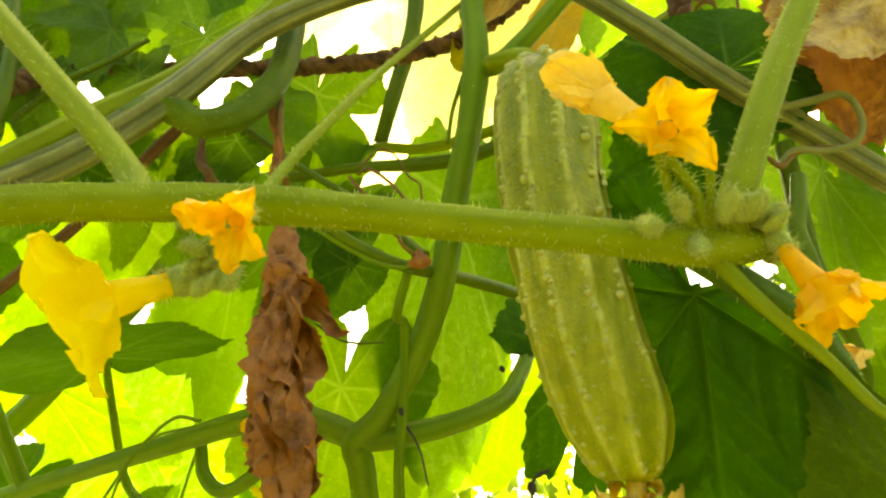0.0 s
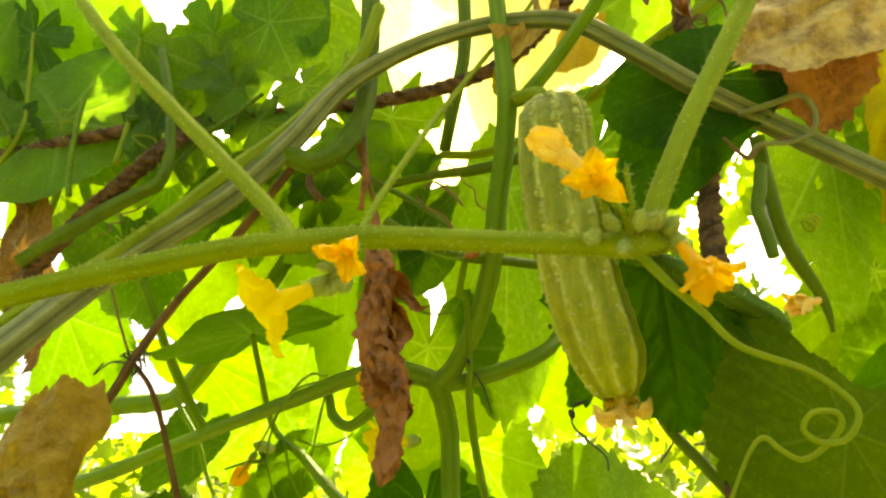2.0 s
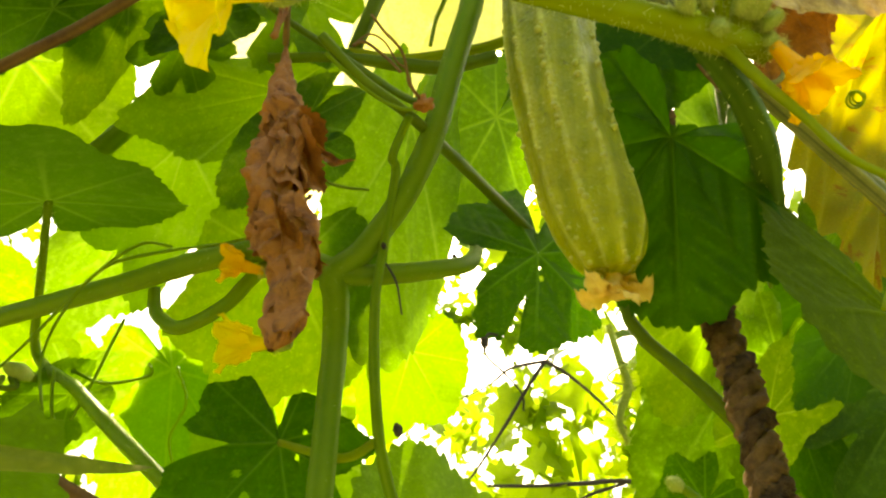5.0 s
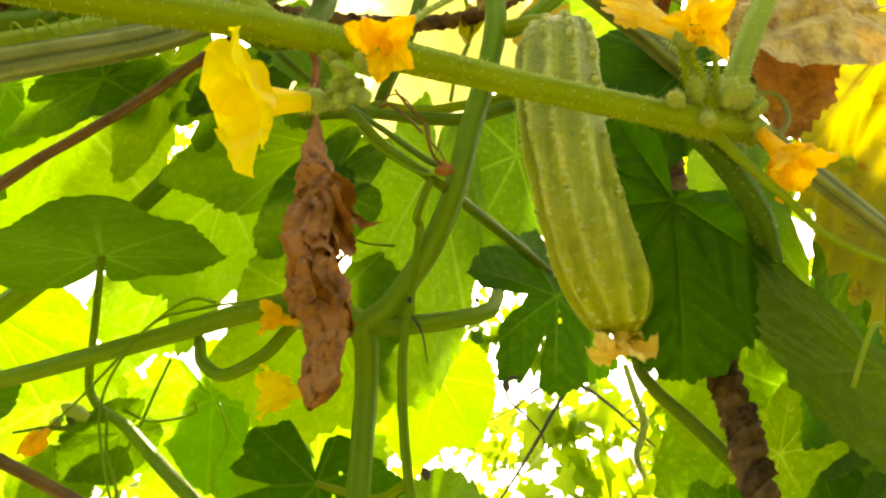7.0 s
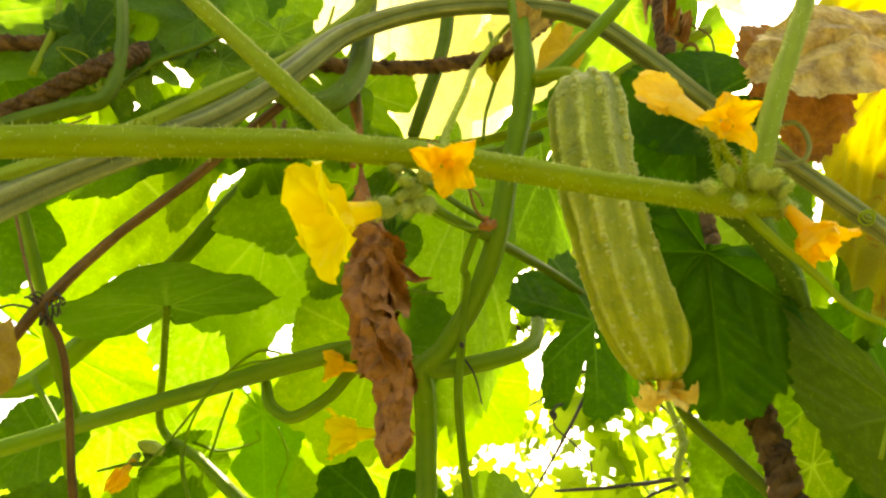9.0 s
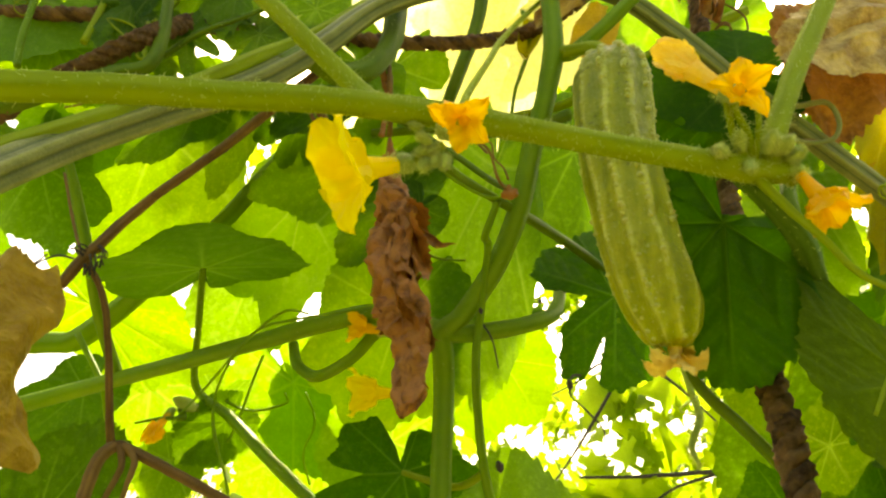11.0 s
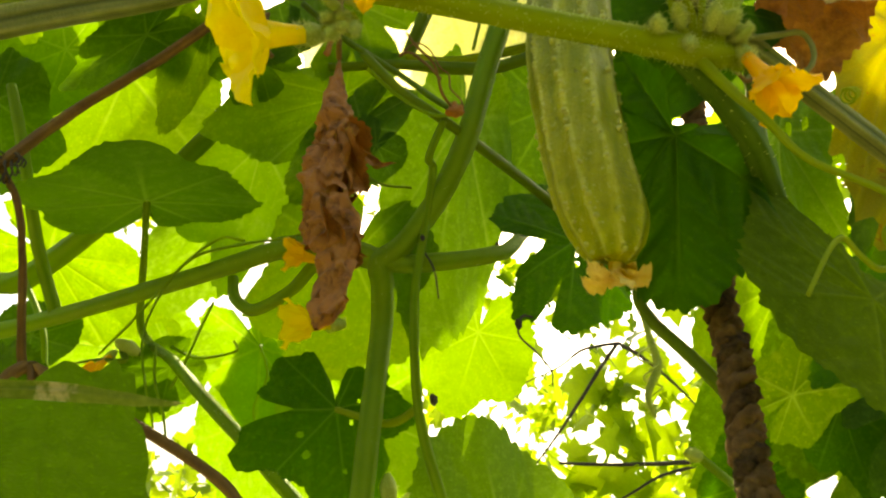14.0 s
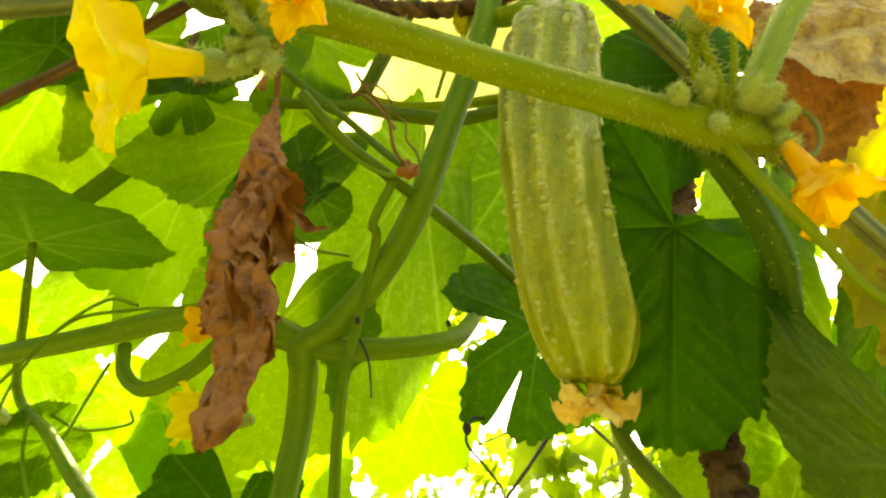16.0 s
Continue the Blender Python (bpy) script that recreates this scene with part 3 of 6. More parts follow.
# ---- the coir rope net that carries the plants ----
net = thing("rope_net", (0.0870, 0.1874, 1.4243), "coarse brown coir rope net carrying the climbing plants", "rope net")
rope(net, [(0.0790, 0.1754, 1.3298, 0.0000), (0.0920, 0.1889, 1.3771, 0.0000), (0.0960, 0.1927, 1.4221, 0.0000), (0.0980, 0.2017, 1.4445, 0.0000), (0.1050, 0.2172, 1.4922, 0.0000), (0.1070, 0.2268, 1.5248, 0.0000), (0.1180, 0.2351, 1.5664, 0.0000), (0.1230, 0.2613, 1.6165, 0.0000), (0.1330, 0.2772, 1.6834, 0.0000), (0.1360, 0.2838, 1.7802, 0.0000), (0.1420, 0.2876, 1.8605, 0.0000), (0.1520, 0.2856, 1.9824, 0.0000), (0.1860, 0.2750, 2.2738, 0.0000)], 0.0062, seed=1, fibres=900, label="upright strand of the net, thick laid coir")
rope(net, [(-0.2010, 0.1679, 1.3832, 0.0000), (-0.1440, 0.1847, 1.3927, 0.0000), (-0.0980, 0.1859, 1.3989, 0.0000), (-0.0560, 0.1882, 1.4043, 0.0000), (-0.0090, 0.1873, 1.4102, 0.0000), (0.0390, 0.1876, 1.4153, 0.0000), (0.0620, 0.1851, 1.4190, 0.0000), (0.0810, 0.1808, 1.4204, 0.0000), (0.1060, 0.1844, 1.4239, 0.0000), (0.2180, 0.2007, 1.4373, 0.0000)], 0.0062, seed=5, fibres=1100)
rope(net, [(-0.4110, 0.3079, 1.7523, 0.0000), (-0.2780, 0.3015, 1.7615, 0.0000), (-0.2110, 0.2971, 1.7569, 0.0000), (-0.1570, 0.2970, 1.7578, 0.0000), (-0.0730, 0.2966, 1.7608, 0.0000), (-0.0270, 0.2939, 1.7655, 0.0000), (0.0100, 0.2922, 1.7774, 0.0000), (0.0370, 0.2930, 1.8007, 0.0000), (0.0660, 0.2955, 1.8404, 0.0000), (0.1130, 0.2916, 1.9399, 0.0000)], 0.0048, seed=9, fibres=2200)
rope(net, [(-0.3280, 0.2846, 1.6309, 0.0000), (-0.2720, 0.2640, 1.6694, 0.0000), (-0.2520, 0.2592, 1.6818, 0.0000), (-0.2330, 0.2553, 1.6954, 0.0000), (-0.2190, 0.2581, 1.7110, 0.0000), (-0.2130, 0.2879, 1.7505, 0.0000)], 0.0052, seed=13, fibres=900)

# ---- the young vine in front, with its flowers ----
front = thing("cucumber_vine", (0.0620, 0.1406, 1.5703), "young hairy green cucumber vine with yellow flowers, running along the net", "vine", "cucumber vines")
vine(front, [(-0.2000, 0.1093, 1.5487, 0.0048), (-0.1550, 0.1242, 1.5649, 0.0048), (-0.1280, 0.1313, 1.5720, 0.0048), (-0.0980, 0.1374, 1.5789, 0.0047), (-0.0740, 0.1410, 1.5814, 0.0047), (-0.0470, 0.1449, 1.5830, 0.0050), (-0.0220, 0.1451, 1.5810, 0.0045), (0.0070, 0.1437, 1.5767, 0.0043), (0.0350, 0.1413, 1.5724, 0.0043), (0.0510, 0.1406, 1.5703, 0.0046), (0.0640, 0.1407, 1.5693, 0.0050), (0.0750, 0.1416, 1.5704, 0.0040), (0.0800, 0.1429, 1.5685, 0.0030)], STEM, ribs=6, rib=0.05, twist=12, hairy=1500, seed=1)
vine(front, [(-0.0760, 0.1447, 1.5840, 0.0042), (-0.0880, 0.1534, 1.6013, 0.0040), (-0.1190, 0.1587, 1.6354, 0.0039), (-0.1540, 0.1635, 1.6734, 0.0039), (-0.1920, 0.1676, 1.7154, 0.0039), (-0.2310, 0.1750, 1.7639, 0.0036)], STEM, "petiole", ribs=5, rib=0.05, hairy=500, seed=2)
vine(front, [(-0.0460, 0.1447, 1.5840, 0.0017), (-0.0420, 0.1569, 1.6049, 0.0016), (-0.0300, 0.1814, 1.6467, 0.0015), (-0.0190, 0.2107, 1.6892, 0.0015), (0.0060, 0.2462, 1.7527, 0.0015), (0.0270, 0.2529, 1.7840, 0.0013), (0.0420, 0.2592, 1.8111, 0.0013)], STEM, "tendril", ribs=4, rib=0.05, hairy=420, hair=0.0016, seed=3)
vine(front, [(0.0670, 0.1405, 1.5712, 0.0046), (0.0700, 0.1393, 1.5792, 0.0045), (0.0750, 0.1387, 1.5912, 0.0043), (0.0900, 0.1424, 1.6220, 0.0043), (0.1100, 0.1474, 1.6581, 0.0043), (0.1290, 0.1526, 1.6931, 0.0043), (0.1520, 0.1589, 1.7344, 0.0040)], STEM, "petiole", ribs=5, rib=0.05, hairy=420, seed=4)
vine(front, [(0.0620, 0.1409, 1.5683, 0.0021), (0.0720, 0.1398, 1.5540, 0.0017), (0.0820, 0.1385, 1.5417, 0.0014), (0.0920, 0.1374, 1.5284, 0.0012), (0.1100, 0.1347, 1.5189, 0.0011), (0.1190, 0.1328, 1.5106, 0.0010), (0.1220, 0.1318, 1.5034, 0.0010), (0.1170, 0.1318, 1.4963, 0.0010), (0.1090, 0.1309, 1.4952, 0.0010), (0.1040, 0.1294, 1.4990, 0.0009), (0.1070, 0.1277, 1.5038, 0.0009), (0.1140, 0.1287, 1.5040, 0.0009), (0.1160, 0.1312, 1.5003, 0.0009), (0.1110, 0.1331, 1.4945, 0.0009), (0.1030, 0.1326, 1.4904, 0.0009), (0.0970, 0.1312, 1.4932, 0.0008), (0.0920, 0.1297, 1.4970, 0.0008), (0.0870, 0.1292, 1.4929, 0.0007), (0.0790, 0.1302, 1.4789, 0.0006)], STEM, "tendril", ribs=4, rib=0.05, seed=5)
flower(front, (-0.0670, 0.1525, 1.5648), (-0.80, -0.26, -0.40), 0.036, spread=0.74, tube_share=0.40, plump=0.38, blunt=0.55, seed=1, turn=0.2, ruffle=0.9, mess=0.06, label="large open yellow flower")
flower(front, (-0.0450, 0.1330, 1.5742), (-0.16, -0.63, -0.76), 0.0175, spread=0.62, tube_share=0.30, material=ORANGE, seed=2, turn=0.5, blunt=0.8, mess=0.24, ruffle=2.2, label="small orange-yellow flower")
flower(front, (0.0480, 0.1264, 1.5925), (-0.57, 0.27, 0.77), 0.033, spread=0.22, tube_share=0.50, plump=0.19, blunt=0.32, mess=0.20, material=RAGGED, seed=3, curl=0.1, label="half-closed limp yellow-orange flower")
flower(front, (0.0500, 0.1248, 1.5892), (-0.18, -0.92, -0.35), 0.0180, spread=0.80, tube_share=0.35, material=ORANGE, seed=4, turn=0.1, blunt=1.0, mess=0.20, ruffle=2.0, label="starry orange flower")
flower(front, (0.0780, 0.1379, 1.5679), (0.42, -0.12, -0.88), 0.025, spread=0.58, tube_share=0.45, material=ORANGE, seed=5, turn=0.3, ruffle=1.4, label="drooping orange flower")
vine(front, [(0.0610, 0.1385, 1.5710, 0.0016), (0.0590, 0.1342, 1.5795, 0.0014), (0.0530, 0.1295, 1.5848, 0.0013), (0.0510, 0.1271, 1.5875, 0.0014)], STEM, "flower_stalk", ribs=0, hairy=150, seed=6)
vine(front, [(0.0600, 0.1385, 1.5710, 0.0015), (0.0540, 0.1354, 1.5786, 0.0013), (0.0510, 0.1312, 1.5871, 0.0013), (0.0480, 0.1265, 1.5915, 0.0015)], STEM, "flower_stalk", ribs=0, hairy=150, seed=7)
vine(front, [(0.0620, 0.1375, 1.5708, 0.0012), (0.0620, 0.1319, 1.5821, 0.0011), (0.0610, 0.1279, 1.5957, 0.0010)], STEM, "flower_stalk", ribs=0, hairy=120, seed=8)
vine(front, [(0.0690, 0.1403, 1.5722, 0.0018), (0.0740, 0.1402, 1.5732, 0.0020), (0.0780, 0.1396, 1.5701, 0.0022)], STEM, "flower_stalk", ribs=0, hairy=120, seed=9)
vine(front, [(-0.0510, 0.1492, 1.5735, 0.0016), (-0.0590, 0.1519, 1.5688, 0.0016), (-0.0670, 0.1525, 1.5648, 0.0020)], STEM, "flower_stalk", ribs=0, hairy=150, seed=10)
bud(front, (0.0490, 0.1354, 1.5715), (-0.56, -0.76, -0.34), 0.009, seed=0, hairy=220)
bud(front, (0.0560, 0.1358, 1.5756), (-0.51, -0.86, 0.05), 0.0091, seed=1, hairy=220)
bud(front, (0.0640, 0.1342, 1.5724), (0.00, -0.86, 0.51), 0.0091, seed=2, hairy=220)
bud(front, (0.0690, 0.1369, 1.5748), (0.10, -0.99, 0.06), 0.01, seed=3, hairy=220)
bud(front, (0.0740, 0.1412, 1.5734), (0.35, -0.91, 0.22), 0.0104, seed=4, hairy=220)
bud(front, (0.0590, 0.1376, 1.5698), (-0.29, -0.61, -0.74), 0.0091, seed=5, hairy=220)
bud(front, (-0.0490, 0.1488, 1.5765), (-0.44, -0.87, -0.21), 0.008, seed=6, hairy=220)
bud(front, (-0.0530, 0.1475, 1.5712), (-0.47, -0.49, -0.73), 0.008, seed=7, hairy=220)
bud(front, (-0.0560, 0.1492, 1.5664), (-0.28, -0.44, -0.85), 0.0091, seed=8, hairy=220)
bud(front, (-0.0500, 0.1471, 1.5671), (-0.12, -0.46, -0.88), 0.0091, seed=9, hairy=220)
bud(front, (-0.0600, 0.1465, 1.5782), (-0.55, -0.72, -0.42), 0.007, seed=10, hairy=220)
bud(front, (0.0690, 0.1369, 1.5748), (-0.44, -0.90, 0.05), 0.01, seed=11, hairy=220)
flower(front, (0.1680, 0.2536, 1.5781), (-0.91, -0.32, -0.25), 0.02, spread=0.25, tube_share=0.4, material=FADED, seed=12, calyx=False, name="dried_blossom", label="dried orange blossom")
bud(front, (-0.0520, 0.1416, 1.5704), (-0.33, -0.92, 0.20), 0.0065, seed=40, hairy=220)
bud(front, (-0.0560, 0.1437, 1.5697), (-0.71, -0.70, -0.10), 0.007, seed=41, hairy=220)
bud(front, (-0.0570, 0.1460, 1.5680), (-0.62, -0.47, -0.63), 0.0065, seed=42, hairy=220)
bud(front, (-0.0530, 0.1444, 1.5647), (-0.24, -0.36, -0.90), 0.006, seed=43, hairy=220)
bud(front, (0.0500, 0.1372, 1.5728), (-0.78, -0.61, -0.16), 0.007, seed=44, hairy=220)
bud(front, (0.0560, 0.1351, 1.5735), (-0.56, -0.79, 0.27), 0.006, seed=45, hairy=220)
bud(front, (0.0710, 0.1351, 1.5735), (0.10, -0.87, 0.48), 0.008, seed=46, hairy=220)
bud(front, (0.0740, 0.1364, 1.5717), (0.49, -0.83, 0.27), 0.007, seed=47, hairy=220)

# ---- the fruiting vine behind it ----
fruiting = thing("cucumber_vine", (-0.0360, 0.2926, 1.5522), "smooth green cucumber vine forking above the fruit", "vine", "cucumber vines")
vine(fruiting, [(0.0100, 0.2387, 1.8496, 0.0052), (0.0120, 0.2346, 1.7854, 0.0052), (0.0140, 0.2338, 1.7409, 0.0052), (0.0150, 0.2351, 1.7098, 0.0058), (0.0120, 0.2431, 1.6816, 0.0056), (0.0060, 0.2524, 1.6516, 0.0056), (0.0000, 0.2633, 1.6168, 0.0056), (-0.0100, 0.2765, 1.5873, 0.0056), (-0.0260, 0.2892, 1.5619, 0.0054), (-0.0370, 0.2947, 1.5515, 0.0060), (-0.0350, 0.2992, 1.5410, 0.0058), (-0.0330, 0.3068, 1.5229, 0.0055), (-0.0327, 0.3060, 1.4928, 0.0053), (-0.0320, 0.3050, 1.4386, 0.0053), (-0.0292, 0.3150, 1.3511, 0.0053)], FRESH_STEM, ribs=6, rib=0.05, twist=8, hairy=300, hair=0.0012, seed=11)
vine(fruiting, [(0.0170, 0.2357, 1.7058, 0.0046), (0.0260, 0.2316, 1.7062, 0.0045), (0.0400, 0.2258, 1.7185, 0.0042), (0.0550, 0.2195, 1.7348, 0.0040), (0.0700, 0.2130, 1.7521, 0.0038), (0.0880, 0.2031, 1.7790, 0.0038)], FRESH_STEM, "branch", ribs=6, rib=0.05, seed=12)
vine(fruiting, [(-0.0380, 0.2947, 1.5515, 0.0050), (-0.0190, 0.2954, 1.5536, 0.0048), (0.0080, 0.2974, 1.5610, 0.0046), (0.0280, 0.3079, 1.5726, 0.0044), (0.0400, 0.3352, 1.5936, 0.0042), (0.0530, 0.3717, 1.6219, 0.0040), (0.0760, 0.3931, 1.6492, 0.0035)], FRESH_STEM, "branch", ribs=6, rib=0.05, hairy=160, hair=0.0012, seed=13)
vine(fruiting, [(-0.0350, 0.2955, 1.5526, 0.0055), (-0.0640, 0.3060, 1.5642, 0.0055), (-0.0890, 0.3189, 1.5660, 0.0055), (-0.1540, 0.3653, 1.5594, 0.0052), (-0.2540, 0.4278, 1.5460, 0.0055), (-0.3550, 0.4615, 1.5214, 0.0062), (-0.4420, 0.4940, 1.5058, 0.0062), (-0.6630, 0.5600, 1.4676, 0.0060)], FRESH_STEM, "branch", ribs=6, rib=0.05, hairy=250, hair=0.0012, seed=14)
vine(fruiting, [(-0.0140, 0.2489, 1.6117, 0.0018), (-0.0190, 0.2592, 1.5960, 0.0019), (-0.0160, 0.2676, 1.5932, 0.0020), (-0.0170, 0.2830, 1.5630, 0.0021), (-0.0180, 0.2904, 1.5317, 0.0022), (-0.0100, 0.3019, 1.4788, 0.0024), (0.0090, 0.3241, 1.4355, 0.0029), (0.0290, 0.3489, 1.3885, 0.0034), (0.0560, 0.3896, 1.3144, 0.0044)], FRESH_STEM, "branch", ribs=5, rib=0.05, seed=15)
vine(fruiting, [(-0.0570, 0.2318, 1.6326, 0.0022), (-0.0370, 0.2415, 1.6208, 0.0024), (-0.0150, 0.2506, 1.6140, 0.0024), (0.0130, 0.2857, 1.6230, 0.0030), (0.0600, 0.3400, 1.6316, 0.0030), (0.0880, 0.3575, 1.6219, 0.0030)], DARK_STEM, "petiole", ribs=5, rib=0.05, seed=16)
vine(fruiting, [(-0.0540, 0.2348, 1.6259, 0.0009), (-0.0360, 0.2421, 1.6168, 0.0009), (-0.0190, 0.2449, 1.6112, 0.0009), (-0.0070, 0.2417, 1.6127, 0.0009)], FRESH_STEM, "tendril", ribs=0, seed=17)
bud(fruiting, (-0.0100, 0.2442, 1.6161), (0.1, -0.5, -0.5), 0.0105, CRISP, seed=31, hairy=0, rough=0.45, name="dried_bud", label="shrivelled brown bud")
vine(fruiting, [(-0.0070, 0.2427, 1.6129, 0.0008), (-0.0160, 0.2360, 1.6170, 0.0008), (-0.0220, 0.2293, 1.6292, 0.0007), (-0.0310, 0.2236, 1.6334, 0.0007), (-0.0370, 0.2226, 1.6404, 0.0006)], BARK, "tendril", ribs=0, seed=18)
vine(fruiting, [(-0.0380, 0.2977, 1.5519, 0.0034), (-0.0670, 0.3127, 1.5601, 0.0034), (-0.0860, 0.3319, 1.5456, 0.0034), (-0.1060, 0.3433, 1.5361, 0.0034), (-0.1200, 0.3522, 1.5445, 0.0034), (-0.1250, 0.3552, 1.5590, 0.0030)], FRESH_STEM, "petiole", ribs=5, seed=19)
flower(fruiting, (-0.0690, 0.3103, 1.5557), (-0.98, -0.17, 0.08), 0.024, spread=0.5, tube_share=0.45, material=ORANGE, seed=6, label="small orange flower")
flower(fruiting, (-0.0580, 0.3120, 1.5216), (-0.98, 0.21, -0.02), 0.03, spread=0.45, tube_share=0.4, seed=7, label="pale yellow flower")
vine(fruiting, [(-0.0680, 0.2935, 1.5675, 0.0008), (-0.0900, 0.3041, 1.5639, 0.0008), (-0.1160, 0.3145, 1.5614, 0.0008), (-0.1430, 0.3302, 1.5575, 0.0008), (-0.1590, 0.3429, 1.5391, 0.0007), (-0.1650, 0.3510, 1.5170, 0.0007), (-0.1590, 0.3542, 1.4942, 0.0007), (-0.1480, 0.3579, 1.4685, 0.0006)], FRESH_STEM, "tendril", ribs=0, seed=20)
vine(fruiting, [(-0.1130, 0.3141, 1.5643, 0.0008), (-0.1280, 0.3189, 1.5660, 0.0008), (-0.1480, 0.3310, 1.5516, 0.0008), (-0.1720, 0.3499, 1.5249, 0.0007), (-0.1900, 0.3626, 1.5065, 0.0006)], FRESH_STEM, "tendril", ribs=0, seed=21)

# ---- the old ribbed vine overhead ----
old = thing("cucumber_vine", (-0.1190, 0.2356, 1.6917), "old thick grey-green ribbed vine arching overhead", "vine", "cucumber vines")
vine(old, [(-0.2380, 0.1580, 1.5252, 0.0090), (-0.2130, 0.1952, 1.5840, 0.0090), (-0.1860, 0.2108, 1.6165, 0.0086), (-0.1510, 0.2261, 1.6519, 0.0082), (-0.1200, 0.2349, 1.6895, 0.0076), (-0.0880, 0.2400, 1.7327, 0.0068), (-0.0440, 0.2413, 1.7591, 0.0064), (0.0060, 0.2399, 1.7690, 0.0060), (0.0550, 0.2363, 1.7620, 0.0064), (0.0910, 0.2364, 1.7345, 0.0066), (0.1280, 0.2409, 1.7040, 0.0066), (0.1700, 0.2487, 1.6770, 0.0068), (0.2170, 0.2586, 1.6494, 0.0068), (0.3080, 0.2797, 1.5990, 0.0066)], OLD_STEM, ribs=5, rib=0.13, fine=0.05, twist=9, seed=21, seg=60, rough=0.008, flat=0.8)
vine(old, [(-0.2470, 0.1786, 1.5584, 0.0042), (-0.1960, 0.2025, 1.6113, 0.0044), (-0.1730, 0.2164, 1.6415, 0.0044), (-0.1470, 0.2279, 1.6744, 0.0042), (-0.1250, 0.2392, 1.7023, 0.0040), (-0.1020, 0.2452, 1.7314, 0.0042), (-0.0800, 0.2504, 1.7664, 0.0042), (-0.0700, 0.2546, 1.8084, 0.0042)], STEM, "branch", ribs=6, rib=0.1, twist=10, hairy=200, hair=0.0014, seed=22)
vine(old, [(-0.0790, 0.2598, 1.8788, 0.0068), (-0.0780, 0.2606, 1.8153, 0.0068), (-0.0790, 0.2642, 1.7755, 0.0068), (-0.0800, 0.2582, 1.7251, 0.0066), (-0.0900, 0.2476, 1.6923, 0.0064), (-0.1050, 0.2395, 1.6781, 0.0060), (-0.1170, 0.2359, 1.6826, 0.0062), (-0.1250, 0.2338, 1.6833, 0.0060), (-0.1350, 0.2311, 1.6738, 0.0050)], DARK_STEM, "branch", ribs=6, rib=0.08, twist=10, hairy=250, seed=23)
vine(old, [(-0.3200, 0.2727, 1.6433, 0.0050), (-0.2710, 0.2647, 1.6644, 0.0050), (-0.2330, 0.2578, 1.6776, 0.0045), (-0.2160, 0.2567, 1.6855, 0.0040), (-0.2140, 0.2579, 1.7130, 0.0035), (-0.2200, 0.2575, 1.7513, 0.0030), (-0.2350, 0.2610, 1.7982, 0.0030)], DARK_STEM, "branch", ribs=5, rib=0.08, seed=24)
vine(old, [(-0.0160, 0.3102, 1.8799, 0.0050), (-0.0190, 0.3236, 1.8202, 0.0050), (-0.0300, 0.3347, 1.7773, 0.0050), (-0.0400, 0.3493, 1.7450, 0.0045)], DARK_STEM, "branch", ribs=5, rib=0.08, seed=25)
vine(old, [(-0.0460, 0.3547, 1.7427, 0.0020), (-0.0400, 0.3479, 1.7408, 0.0030), (-0.0130, 0.3407, 1.7347, 0.0032), (0.0150, 0.3305, 1.7353, 0.0032), (0.0490, 0.3193, 1.7428, 0.0032), (0.0870, 0.3109, 1.7669, 0.0040), (0.1210, 0.3023, 1.7919, 0.0040), (0.1820, 0.2970, 1.8295, 0.0040)], STEM, "branch", ribs=5, rib=0.08, seed=26)
vine(old, [(-0.0900, 0.3341, 1.7095, 0.0030), (-0.0490, 0.3221, 1.7089, 0.0030), (-0.0120, 0.3190, 1.7094, 0.0040), (0.0180, 0.3228, 1.7180, 0.0040), (0.0490, 0.3207, 1.7329, 0.0040)], DARK_STEM, "branch", ribs=5, rib=0.08, seed=27)
vine(old, [(0.1530, 0.2482, 1.6742, 0.0040), (0.1550, 0.2531, 1.6537, 0.0040), (0.1590, 0.2602, 1.6244, 0.0040), (0.1660, 0.2675, 1.6083, 0.0040), (0.1770, 0.2751, 1.5902, 0.0030), (0.1810, 0.2788, 1.5786, 0.0022), (0.1820, 0.2813, 1.5678, 0.0010)], DARK_STEM, "branch", ribs=5, rib=0.08, seed=28)
vine(old, [(0.1430, 0.2387, 1.6840, 0.0015), (0.1610, 0.2343, 1.6864, 0.0018), (0.1750, 0.2321, 1.6881, 0.0015), (0.1800, 0.2328, 1.6761, 0.0014), (0.1760, 0.2353, 1.6654, 0.0014), (0.1640, 0.2377, 1.6627, 0.0014), (0.1510, 0.2395, 1.6639, 0.0014), (0.1440, 0.2425, 1.6573, 0.0012)], OLD_STEM, "tendril", ribs=0, seed=29)
vine(old, [(-0.1020, 0.2744, 1.7032, 0.0018), (-0.0770, 0.2770, 1.6844, 0.0018), (-0.0410, 0.2708, 1.6572, 0.0018), (-0.0170, 0.2592, 1.6314, 0.0018), (-0.0070, 0.2461, 1.6174, 0.0018)], DARK_STEM, "tendril", ribs=0, seed=30)

